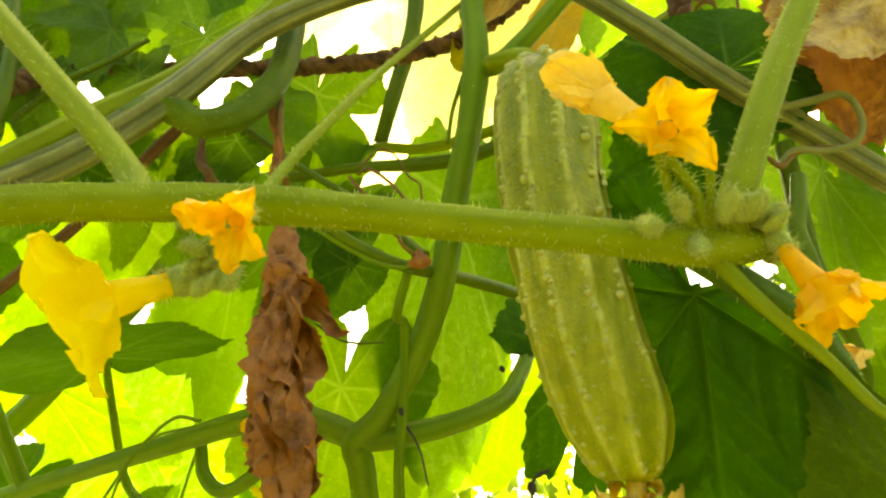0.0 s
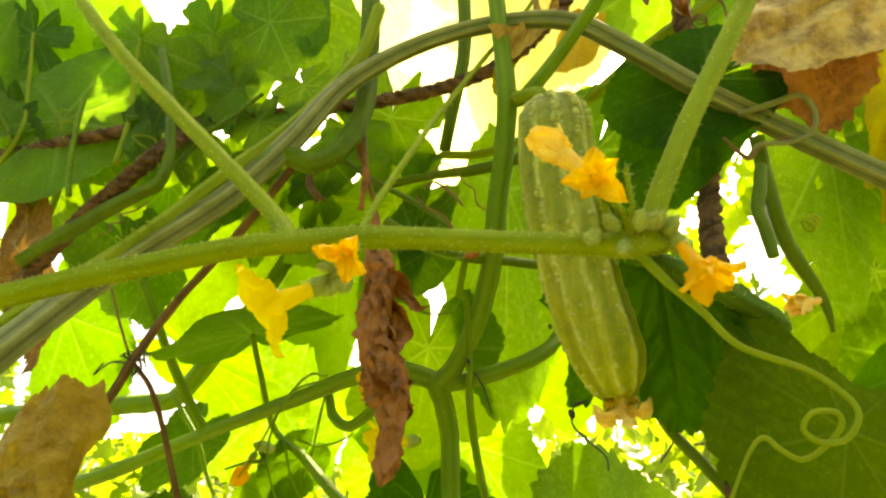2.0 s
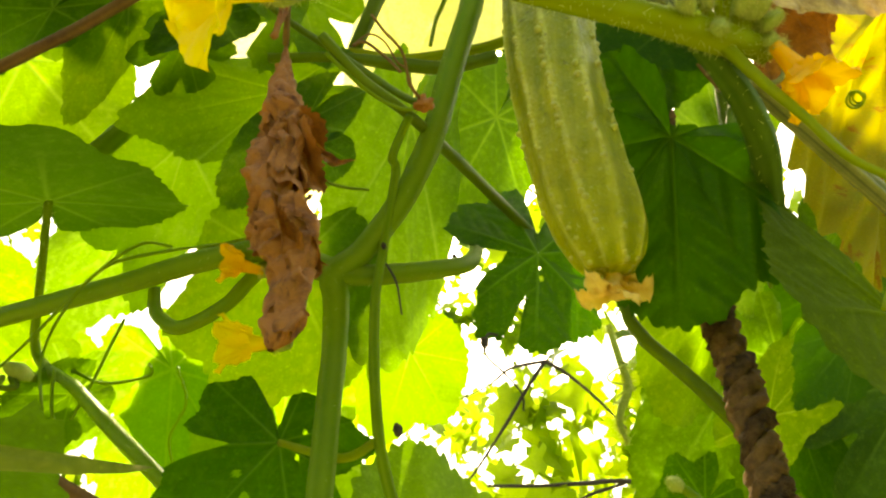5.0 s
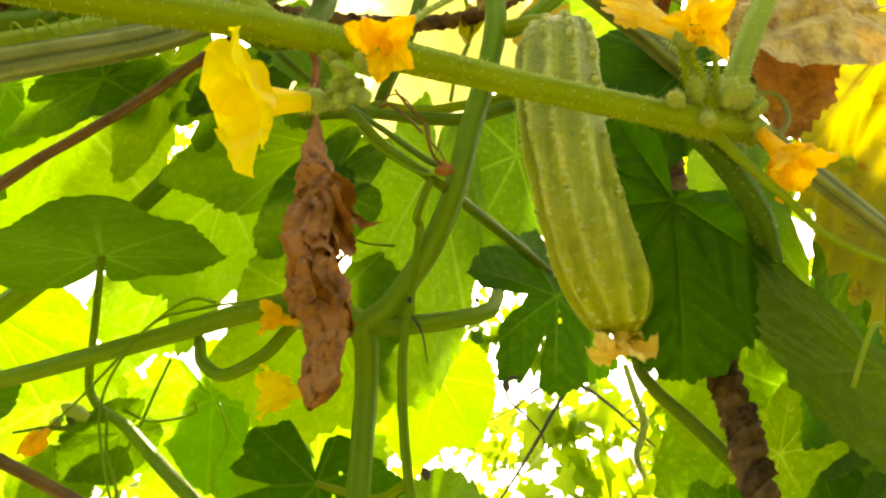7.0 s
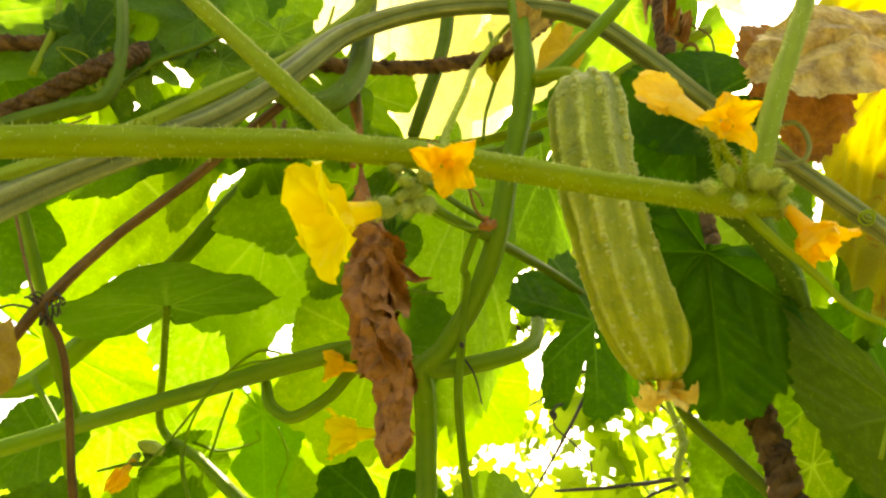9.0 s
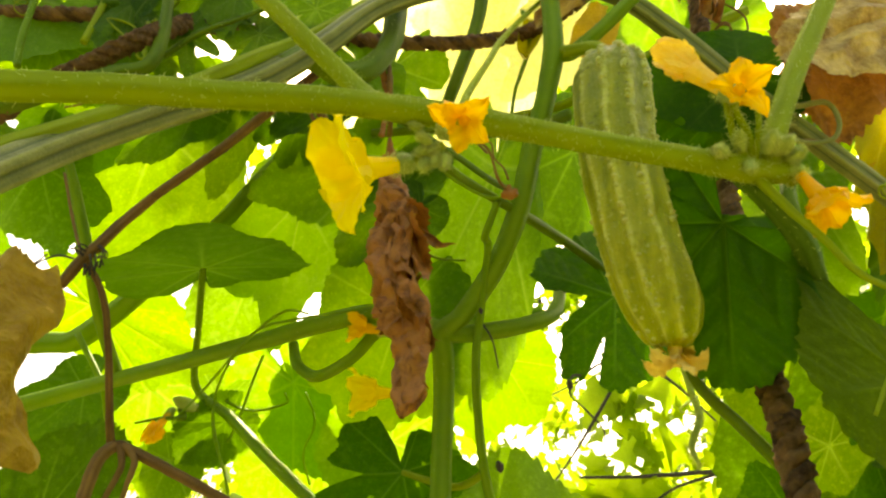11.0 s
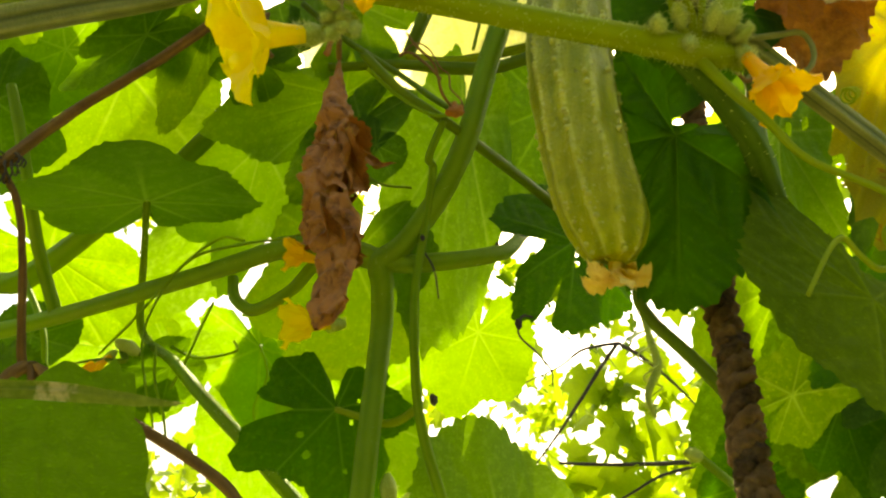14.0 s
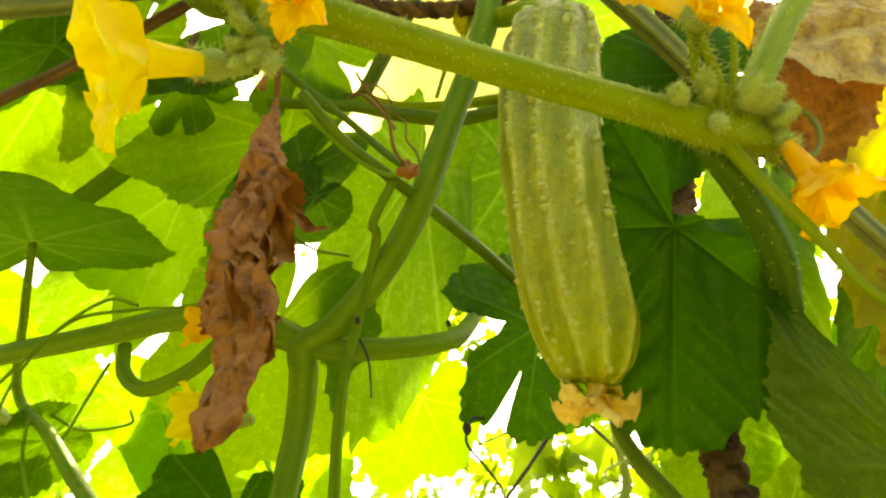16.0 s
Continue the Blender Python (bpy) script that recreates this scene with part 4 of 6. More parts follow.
# ---- the dry woody stem with withered tendrils ----
woody = thing("dry_stem", (-0.2250, 0.2728, 1.5707), "dry brown woody stem with wiry withered tendrils", "dry stem")
vine(woody, [(-0.3030, 0.2819, 1.4699, 0.0026), (-0.2410, 0.2756, 1.5438, 0.0026), (-0.2240, 0.2728, 1.5707, 0.0028), (-0.1990, 0.2716, 1.6079, 0.0025), (-0.1660, 0.2668, 1.6425, 0.0025), (-0.1280, 0.2570, 1.6835, 0.0026), (-0.1160, 0.2542, 1.6963, 0.0022)], BARK, ribs=5, rib=0.1, rough=0.05, seed=41)
vine(woody, [(-0.2250, 0.2730, 1.5697, 0.0016), (-0.2140, 0.2803, 1.5535, 0.0016), (-0.2090, 0.2939, 1.5282, 0.0017), (-0.2040, 0.3149, 1.4867, 0.0020), (-0.1980, 0.3163, 1.4839, 0.0028), (-0.1700, 0.3128, 1.4733, 0.0026), (-0.1020, 0.3110, 1.4427, 0.0026), (-0.0790, 0.3090, 1.4212, 0.0026), (-0.0560, 0.3087, 1.3869, 0.0026), (-0.0320, 0.3051, 1.3409, 0.0026)], BARK, "branch", ribs=5, rib=0.1, rough=0.05, seed=42)
vine(woody, [(-0.2010, 0.3152, 1.4847, 0.0030), (-0.2060, 0.3114, 1.4761, 0.0030), (-0.2070, 0.3085, 1.4605, 0.0030), (-0.2070, 0.3066, 1.4381, 0.0030)], BARK, "branch", ribs=5, rib=0.1, rough=0.05, seed=43)
vine(woody, [(-0.1980, 0.3143, 1.4836, 0.0020), (-0.1940, 0.3108, 1.4730, 0.0016), (-0.1970, 0.3088, 1.4586, 0.0014), (-0.1990, 0.3106, 1.4457, 0.0012)], BARK, "branch", ribs=0, rough=0.08, seed=44)
vine(woody, [(-0.1960, 0.3142, 1.4846, 0.0020), (-0.1880, 0.3102, 1.4770, 0.0016), (-0.1880, 0.3079, 1.4645, 0.0014), (-0.1900, 0.3097, 1.4516, 0.0012)], BARK, "branch", ribs=0, rough=0.08, seed=45)
vine(woody, [(-0.2510, 0.2759, 1.6206, 0.0008), (-0.2400, 0.2753, 1.5962, 0.0008), (-0.2280, 0.2747, 1.5719, 0.0008)], BARK, "branch", ribs=0, rough=0.08, seed=46)
vine(woody, tendril_coil((-0.2200, 0.2704, 1.5663), (1, 0.2, 0.3), 0.004, 2.5, 0.006, 0.0006, 0.0004), TWIG, "tendril", ribs=0, seg=6)
vine(woody, tendril_coil((-0.2280, 0.2699, 1.5702), (0.5, 0.3, 1), 0.0035, 2.5, 0.006, 0.0006, 0.0004), TWIG, "tendril", ribs=0, seg=6)
vine(woody, tendril_coil((-0.2180, 0.2696, 1.5722), (0.3, 1, 0.2), 0.003, 2.5, 0.006, 0.0006, 0.0004), TWIG, "tendril", ribs=0, seg=6)
vine(woody, tendril_coil((-0.2230, 0.2710, 1.5623), (1, 0.5, 0), 0.0028, 2.5, 0.006, 0.0006, 0.0004), TWIG, "tendril", ribs=0, seg=6)
vine(woody, [(-0.2250, 0.2732, 1.5677, 0.0006), (-0.2390, 0.2730, 1.5697, 0.0006), (-0.2500, 0.2739, 1.5627, 0.0005), (-0.2410, 0.2681, 1.5680, 0.0005)], TWIG, "tendril", ribs=0, seg=6)

# ---- the lower vine ----
lower = thing("cucumber_vine", (-0.2540, 0.4278, 1.5460), "green cucumber vine climbing below, with broad leaves", "vine", "cucumber vines")
vine(lower, [(-0.7410, 0.5734, 1.5877, 0.0085), (-0.3970, 0.4930, 1.5844, 0.0085), (-0.3340, 0.4781, 1.5833, 0.0085), (-0.3030, 0.4673, 1.5879, 0.0080), (-0.2500, 0.4456, 1.6343, 0.0075), (-0.2120, 0.4348, 1.6752, 0.0070), (-0.1840, 0.4289, 1.7178, 0.0070), (-0.1610, 0.4278, 1.7611, 0.0060), (-0.1490, 0.4302, 1.8159, 0.0060)], FRESH_STEM, ribs=6, rib=0.06, seed=51)
vine(lower, [(-0.2530, 0.4278, 1.5460, 0.0042), (-0.2700, 0.4069, 1.5865, 0.0040), (-0.2760, 0.3824, 1.6174, 0.0036), (-0.2880, 0.3672, 1.6536, 0.0036), (-0.2990, 0.3583, 1.6806, 0.0030)], FRESH_STEM, "petiole", ribs=5, seed=52)
vine(lower, [(-0.1960, 0.3738, 1.6141, 0.0022), (-0.2020, 0.4117, 1.5882, 0.0023), (-0.2090, 0.4640, 1.5541, 0.0028), (-0.1760, 0.4453, 1.5293, 0.0036), (-0.1440, 0.4238, 1.5020, 0.0042), (-0.1110, 0.4074, 1.4755, 0.0042), (-0.0590, 0.3933, 1.4321, 0.0042)], FRESH_STEM, "petiole", ribs=5, hairy=400, seed=53)
vine(lower, [(-0.2010, 0.4545, 1.5356, 0.0025), (-0.2120, 0.4497, 1.5339, 0.0025), (-0.2080, 0.4457, 1.5263, 0.0020), (-0.2230, 0.4410, 1.5236, 0.0012), (-0.2390, 0.4416, 1.5196, 0.0008)], DARK_STEM, "tendril", ribs=0, seed=54)
bud(lower, (-0.2020, 0.4516, 1.5342), (-0.85, -0.45, 0.28), 0.018, FUZZ, seed=55, name="bud")
flower(lower, (-0.2180, 0.4454, 1.5283), (-0.30, -0.46, -0.83), 0.026, spread=0.1, tube_share=0.5, material=ORANGE, seed=8, label="closed orange flower bud")
vine(lower, [(-0.3010, 0.4526, 1.5848, 0.0022), (-0.2710, 0.4480, 1.5458, 0.0022), (-0.2610, 0.4519, 1.5181, 0.0020), (-0.2520, 0.4545, 1.4993, 0.0020)], FRESH_STEM, "tendril", ribs=0, seed=56)

# ---- broad leaves ----
leaf(lower, (-0.1960, 0.3739, 1.6131), (-0.1790, 0.2876, 1.6091), (-0.1190, 0.3472, 1.6306), outline=("tab", "heart"), cup=-0.1, wave=0.05, teeth=0.015, seed=1, label="broad shaded leaf seen from below")
leaf(front, (0.0794, 0.1964, 1.5794), (0.0888, 0.2234, 1.5116), (0.1152, 0.1869, 1.5449), material=DEEP, outline=("hung_left", "hung_right"), jitter=0.02, cup=0.06, seed=2, wave=0.03, puff=0.045, pleat=0.11, back=0.85, vein_width=0.011, teeth=0.035, res=(300, 44), label="large dark green leaf hanging beside the cucumber")
leaf(front, (0.1340, 0.2446, 1.7141), (0.0690, 0.2525, 1.7011), (0.0980, 0.2477, 1.6631), material=DEEP, outline="round", cup=-0.05, jitter=0.0, wave=0.02, teeth=0.01, holes=2, seed=3)
leaf(front, (0.1355, 0.1780, 1.5037), (0.1111, 0.1500, 1.4549), (0.0820, 0.1600, 1.5086), material=OLIVE, outline=("near_right", "near_left"), cup=0.05, seed=4, wave=0.03, pleat=0.03, puff=0.012, teeth=0.03, jitter=0.006, res=(240, 36), label="broad shaded leaf near the camera, edge yellowing")
leaf(fruiting, (-0.0513, 0.3330, 1.4827), (-0.0389, 0.3310, 1.4362), (-0.1054, 0.3310, 1.4677), material=DEEP, outline=("five_right", "five_left"), jitter=0.015, cup=0.05, teeth=0.02, puff=0.010, pleat=0.03, holes=7, seed=5, res=(260, 36), petiole=[(-0.0100, 0.3016, 1.4808), (-0.0240, 0.3166, 1.4748)], label="dark deeply lobed leaf with insect holes")
leaf(fruiting, (0.0786, 0.3380, 1.6014), (0.0661, 0.3120, 1.5337), (0.0220, 0.3450, 1.6075), material=DEEP, outline=("torn_right", "torn_left"), jitter=0.015, cup=0.05, teeth=0.03, pleat=0.05, puff=0.010, holes=2, seed=6, res=(260, 36), label="dark torn lobed leaf behind the cucumber")
vine(front, [(0.0570, 0.1446, 1.5708, 0.0030), (0.0770, 0.1554, 1.5653, 0.0042), (0.0980, 0.1731, 1.5617, 0.0049), (0.1150, 0.1936, 1.5595, 0.0051), (0.1330, 0.2161, 1.5576, 0.0044), (0.1390, 0.2244, 1.5558, 0.0020)], FRUIT, "young_fruit", ribs=7, rib=0.06, hairy=200, hair=0.0014, seed=71, label="small curved green young cucumber")
vine(front, [(0.0880, 0.1983, 1.5763, 0.0020), (0.0960, 0.2191, 1.5793, 0.0030), (0.0880, 0.2452, 1.5516, 0.0030), (0.0790, 0.2444, 1.5283, 0.0026), (0.0830, 0.2404, 1.5136, 0.0027), (0.0930, 0.2325, 1.4983, 0.0028), (0.1030, 0.2265, 1.4834, 0.0028), (0.1140, 0.2263, 1.4702, 0.0028)], DARK_STEM, "petiole", ribs=5, seed=72)
vine(fruiting, [(0.1370, 0.2601, 1.4457, 0.0018), (0.1400, 0.2843, 1.4531, 0.0020), (0.1390, 0.3011, 1.4625, 0.0022), (0.1300, 0.3050, 1.4712, 0.0022)], FRESH_STEM, "branch", ribs=0, seed=73)
bud(fruiting, (0.1300, 0.3050, 1.4712), (-0.84, -0.53, 0.05), 0.012, seed=74)
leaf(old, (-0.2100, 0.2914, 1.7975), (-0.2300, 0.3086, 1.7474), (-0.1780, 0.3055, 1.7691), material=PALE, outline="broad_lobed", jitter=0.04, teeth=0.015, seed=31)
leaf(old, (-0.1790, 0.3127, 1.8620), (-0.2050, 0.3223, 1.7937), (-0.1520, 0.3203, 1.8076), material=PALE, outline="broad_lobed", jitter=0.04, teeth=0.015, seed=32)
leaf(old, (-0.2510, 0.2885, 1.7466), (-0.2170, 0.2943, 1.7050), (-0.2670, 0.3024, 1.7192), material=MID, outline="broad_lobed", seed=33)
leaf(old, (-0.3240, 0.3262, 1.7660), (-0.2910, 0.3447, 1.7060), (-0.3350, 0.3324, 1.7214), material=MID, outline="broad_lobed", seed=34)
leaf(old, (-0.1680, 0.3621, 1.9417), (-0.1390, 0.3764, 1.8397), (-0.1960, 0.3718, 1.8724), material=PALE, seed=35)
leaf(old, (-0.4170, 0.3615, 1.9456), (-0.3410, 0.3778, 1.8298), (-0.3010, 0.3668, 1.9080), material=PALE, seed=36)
leaf(lower, (-0.1240, 0.3306, 1.7343), (-0.1640, 0.3447, 1.7060), (-0.1280, 0.3353, 1.7006), outline="round", seed=37)
leaf(lower, (-0.0800, 0.3354, 1.7723), (-0.0960, 0.3445, 1.7070), (-0.0460, 0.3503, 1.7381), material=MID, outline="broad_lobed", seed=38)
leaf(lower, (-0.0520, 0.3415, 1.6571), (-0.0620, 0.3458, 1.6264), (-0.0340, 0.3530, 1.6466), outline="heart", seed=39)
leaf(old, (0.1730, 0.3908, 1.9528), (0.1270, 0.4060, 1.8449), (0.0820, 0.4061, 1.9156), material=PALE, seed=40)
leaf(old, (0.2160, 0.3693, 1.8902), (0.1920, 0.4006, 1.8108), (0.1600, 0.3849, 1.8510), material=PALE, seed=41)
leaf(fruiting, (0.0880, 0.4417, 1.9498), (0.0230, 0.4553, 1.8528), (0.0910, 0.4538, 1.8637), material=BLOWN_LEMON, seed=42)
leaf(fruiting, (0.0860, 0.4347, 1.7843), (0.0360, 0.4410, 1.6670), (0.1090, 0.4468, 1.6981), seed=45)
leaf(lower, (-0.2382, 0.3350, 1.4453), (-0.2049, 0.3250, 1.4988), (-0.2547, 0.3300, 1.4844), outline="round", wave=0.05, puff=0.01, seed=47)
leaf(lower, (-0.1680, 0.6900, 1.6202), (-0.0830, 0.7042, 1.5192), (-0.1960, 0.7010, 1.5420), material=PALE, seed=48)
leaf(lower, (-0.3380, 0.7409, 1.6173), (-0.3300, 0.7565, 1.5063), (-0.2300, 0.7483, 1.5648), material=PALE, seed=49)
leaf(lower, (0.0730, 0.7320, 1.6806), (0.0500, 0.7465, 1.5776), (0.1410, 0.7388, 1.6321), material=MID, seed=50)
leaf(fruiting, (-0.0490, 0.5148, 1.4300), (-0.0690, 0.5226, 1.3745), (-0.0130, 0.5191, 1.3993), material=MID, seed=51)
leaf(fruiting, (-0.0890, 0.4237, 1.3596), (-0.1530, 0.4400, 1.3871), (-0.1050, 0.4271, 1.3348), material=PALE, seed=52)
leaf(front, (0.2460, 0.3577, 1.3978), (0.1990, 0.3643, 1.4229), (0.2230, 0.3612, 1.3730), material=MID, seed=53)
leaf(front, (0.2490, 0.3603, 1.5234), (0.2610, 0.3679, 1.4689), (0.2240, 0.3654, 1.4867), material=DEEP, seed=54)
leaf(front, (0.2720, 0.5050, 1.4993), (0.2310, 0.5128, 1.4438), (0.3010, 0.5097, 1.4656), material=DEEP, seed=55)
leaf(old, (-0.4460, 0.3835, 1.7892), (-0.3600, 0.3973, 1.6911), (-0.4450, 0.3950, 1.7070), material=MID, outline="broad_lobed", seed=61)
leaf(old, (-0.3350, 0.3626, 1.7943), (-0.3770, 0.3716, 1.7300), (-0.3190, 0.3701, 1.7408), material=MID, outline="broad_lobed", jitter=0.04, seed=62)
leaf(old, (-0.3590, 0.3189, 1.6741), (-0.3480, 0.3325, 1.5770), (-0.3280, 0.3264, 1.6206), material=DRY, crumple=0.008, seed=63, label="dark withered leaf")
leaf(old, (-0.5040, 0.3495, 1.8874), (-0.4080, 0.3615, 1.8022), (-0.4810, 0.3589, 1.8201), material=PALE, seed=64)
leaf(lower, (-0.5070, 0.5575, 1.7005), (-0.4440, 0.5751, 1.5758), (-0.5530, 0.5678, 1.6273), material=GREEN, seed=65)
leaf(lower, (-0.3440, 0.4624, 1.8023), (-0.4090, 0.4692, 1.7538), (-0.3390, 0.4726, 1.7300), material=PALE, seed=66)
leaf(old, (-0.2610, 0.3398, 1.8123), (-0.2980, 0.3467, 1.7638), (-0.2430, 0.3460, 1.7688), material=PALE, outline="broad_lobed", jitter=0.04, seed=67)
leaf(old, (0.0430, 0.4847, 2.0751), (0.0240, 0.7488, 1.9203), (0.1190, 0.6144, 2.0145), material=BLOWN_LEMON, seed=68)
leaf(front, (-0.1229, 0.1165, 1.4294), (-0.0623, 0.1080, 1.4307), (-0.0898, 0.1120, 1.4275), material=PALE_RIM, outline="rolled", cup=-0.02, wave=0.02, crumple=0.002, teeth=0.02, jitter=0.05, seed=69, res=(240, 14), label="yellowing curled edge of the near leaf")
vine(lower, [(-0.1840, 0.4584, 1.5432, 0.0011), (-0.1640, 0.4593, 1.5373, 0.0010), (-0.1400, 0.4631, 1.5459, 0.0009), (-0.1420, 0.4620, 1.5538, 0.0008)], FRESH_STEM, "tendril", ribs=0, seed=91)
vine(lower, [(-0.1610, 0.4534, 1.5789, 0.0011), (-0.1660, 0.4562, 1.5591, 0.0010), (-0.1700, 0.4547, 1.5336, 0.0010), (-0.1750, 0.4527, 1.5121, 0.0009)], FRESH_STEM, "tendril", ribs=0, seed=92)
vine(lower, [(-0.1300, 0.4960, 1.5636, 0.0009), (-0.1200, 0.4993, 1.5399, 0.0009), (-0.1260, 0.5026, 1.5161, 0.0009), (-0.1180, 0.5059, 1.4933, 0.0008)], FRESH_STEM, "tendril", ribs=0, seed=93)
vine(lower, [(-0.1880, 0.4391, 1.5375, 0.0010), (-0.1830, 0.4424, 1.5137, 0.0010), (-0.1720, 0.4456, 1.4909, 0.0010), (-0.1660, 0.4484, 1.4711, 0.0009)], FRESH_STEM, "tendril", ribs=0, seed=94)
vine(lower, [(-0.1330, 0.3030, 1.7153, 0.0016), (-0.1290, 0.3052, 1.6994, 0.0014), (-0.1240, 0.3063, 1.6915, 0.0018), (-0.1210, 0.3067, 1.6885, 0.0014)], BARK, "tendril", ribs=0, seed=95)
vine(lower, [(-0.3510, 0.3243, 1.7789, 0.0028), (-0.3720, 0.3492, 1.7460, 0.0028), (-0.3990, 0.3743, 1.7111, 0.0026), (-0.4170, 0.4003, 1.6694, 0.0026)], FRESH_STEM, "petiole", ribs=0, seed=96)
vine(lower, [(-0.3920, 0.2932, 1.7846, 0.0022), (-0.3740, 0.3089, 1.7454, 0.0022), (-0.3670, 0.3243, 1.7072, 0.0022), (-0.3680, 0.3365, 1.6927, 0.0020)], DARK_STEM, "petiole", ribs=0, seed=97)
leaf(front, (0.2130, 0.2665, 1.5435), (0.1720, 0.2722, 1.5029), (0.1970, 0.2731, 1.4970), material=DEEP, seed=76)
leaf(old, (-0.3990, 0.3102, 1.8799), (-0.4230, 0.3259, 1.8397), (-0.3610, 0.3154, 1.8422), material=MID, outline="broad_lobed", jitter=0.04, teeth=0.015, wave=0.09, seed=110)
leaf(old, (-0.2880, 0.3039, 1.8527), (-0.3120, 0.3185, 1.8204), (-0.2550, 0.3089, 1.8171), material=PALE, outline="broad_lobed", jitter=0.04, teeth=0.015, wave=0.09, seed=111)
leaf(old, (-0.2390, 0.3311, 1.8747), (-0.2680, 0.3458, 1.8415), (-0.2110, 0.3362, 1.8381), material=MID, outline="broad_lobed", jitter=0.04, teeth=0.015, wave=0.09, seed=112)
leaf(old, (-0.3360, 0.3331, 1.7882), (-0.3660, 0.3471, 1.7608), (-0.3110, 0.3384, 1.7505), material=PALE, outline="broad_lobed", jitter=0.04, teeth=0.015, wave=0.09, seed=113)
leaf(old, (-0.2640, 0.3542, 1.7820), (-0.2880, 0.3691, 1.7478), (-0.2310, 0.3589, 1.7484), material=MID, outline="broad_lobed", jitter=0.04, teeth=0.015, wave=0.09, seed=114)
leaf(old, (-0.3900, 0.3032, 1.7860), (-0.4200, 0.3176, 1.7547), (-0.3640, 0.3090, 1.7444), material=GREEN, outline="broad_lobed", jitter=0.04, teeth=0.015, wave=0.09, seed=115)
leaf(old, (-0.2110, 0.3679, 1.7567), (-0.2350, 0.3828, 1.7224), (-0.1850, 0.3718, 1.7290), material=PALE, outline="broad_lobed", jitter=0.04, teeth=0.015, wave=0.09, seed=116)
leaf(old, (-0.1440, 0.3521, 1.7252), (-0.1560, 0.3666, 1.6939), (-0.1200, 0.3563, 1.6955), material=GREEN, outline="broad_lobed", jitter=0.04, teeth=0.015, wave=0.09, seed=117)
vine(old, [(-0.2880, 0.3039, 1.8527, 0.0016), (-0.2840, 0.2993, 1.8137, 0.0018), (-0.2730, 0.2904, 1.7690, 0.0020), (-0.2710, 0.2822, 1.7194, 0.0022)], STEM, "petiole", ribs=0, hairy=120, hair=0.0012, seed=120)
vine(old, [(-0.3990, 0.3102, 1.8799, 0.0016), (-0.3830, 0.3036, 1.8184, 0.0018), (-0.3740, 0.3001, 1.7714, 0.0020), (-0.3970, 0.3019, 1.7232, 0.0022)], STEM, "petiole", ribs=0, hairy=120, hair=0.0012, seed=121)
vine(old, [(-0.2390, 0.3311, 1.8747, 0.0015), (-0.2310, 0.3170, 1.8313, 0.0017), (-0.2310, 0.2951, 1.7717, 0.0020), (-0.2340, 0.2840, 1.7429, 0.0020)], STEM, "petiole", ribs=0, hairy=100, hair=0.0012, seed=122)
vine(old, tendril_coil((-0.3360, 0.2941, 1.7786), (0.4, 0.1, -1), 0.006, 3.0, 0.03, 0.0006, 0.0004), STEM, "tendril", ribs=0, seg=6)
vine(old, tendril_coil((-0.1960, 0.2008, 1.6161), (1, 0.1, 0.6), 0.004, 4.0, 0.035, 0.0005, 0.0004), STEM, "tendril", ribs=0, seg=6)
leaf(lower, (-0.1470, 0.4304, 1.7069), (-0.1530, 0.4383, 1.5788), (-0.2040, 0.4452, 1.6373), material=PALE, seed=7, label="sunlit yellow-green leaf")
leaf(fruiting, (0.0070, 0.3872, 1.7271), (-0.0070, 0.4030, 1.5425), (0.0520, 0.4098, 1.6020), material=PALE, outline="blunt", seed=8)
leaf(lower, (-0.0810, 0.3595, 1.7081), (-0.1750, 0.3793, 1.6755), (-0.1160, 0.3726, 1.6513), material=MID, seed=9)
leaf(lower, (-0.0640, 0.3487, 1.6773), (-0.1040, 0.3623, 1.6166), (-0.0730, 0.3575, 1.6149), material=MID, outline="round", seed=10)
leaf(lower, (-0.2130, 0.3331, 1.7165), (-0.2630, 0.3490, 1.6753), (-0.2250, 0.3446, 1.6706), outline="heart", seed=11)
leaf(lower, (-0.1860, 0.3575, 1.7583), (-0.2030, 0.3800, 1.6705), (-0.1710, 0.3699, 1.7065), material=MID, holes=3, seed=12)
leaf(old, (-0.0560, 0.4691, 2.0426), (-0.0510, 0.7368, 1.8621), (-0.1790, 0.6004, 1.9701), material=BLOWN_LEMON, seed=13)
leaf(lower, (-0.3120, 0.5099, 1.8241), (-0.3150, 0.5034, 1.6546), (-0.2090, 0.5101, 1.7504), material=MID, seed=14)
leaf(lower, (-0.3580, 0.5840, 1.6558), (-0.2170, 0.5738, 1.5847), (-0.3130, 0.5947, 1.5795), material=MID, seed=15)
leaf(fruiting, (-0.0600, 0.3900, 1.5992), (-0.0800, 0.4220, 1.5149), (-0.1320, 0.4055, 1.5610), material=MID, seed=16)
leaf(lower, (-0.1957, 0.5000, 1.5480), (-0.1935, 0.5050, 1.4993), (-0.2353, 0.5020, 1.5255), material=PALE, outline="heart", seed=17)
leaf(fruiting, (0.0850, 0.5600, 1.4300), (0.0560, 0.6000, 1.5530), (0.1570, 0.5900, 1.4860), material=PALE, outline="round", pleat=0.03, seed=18)
leaf(fruiting, (0.1240, 0.3217, 1.3665), (0.1090, 0.3538, 1.4255), (0.0400, 0.3592, 1.3869), material=PALE, outline="round", seed=19)
leaf(front, (0.3970, 0.5832, 1.6617), (0.2870, 0.6270, 1.4932), (0.2460, 0.6141, 1.5853), material=GREEN, seed=20)
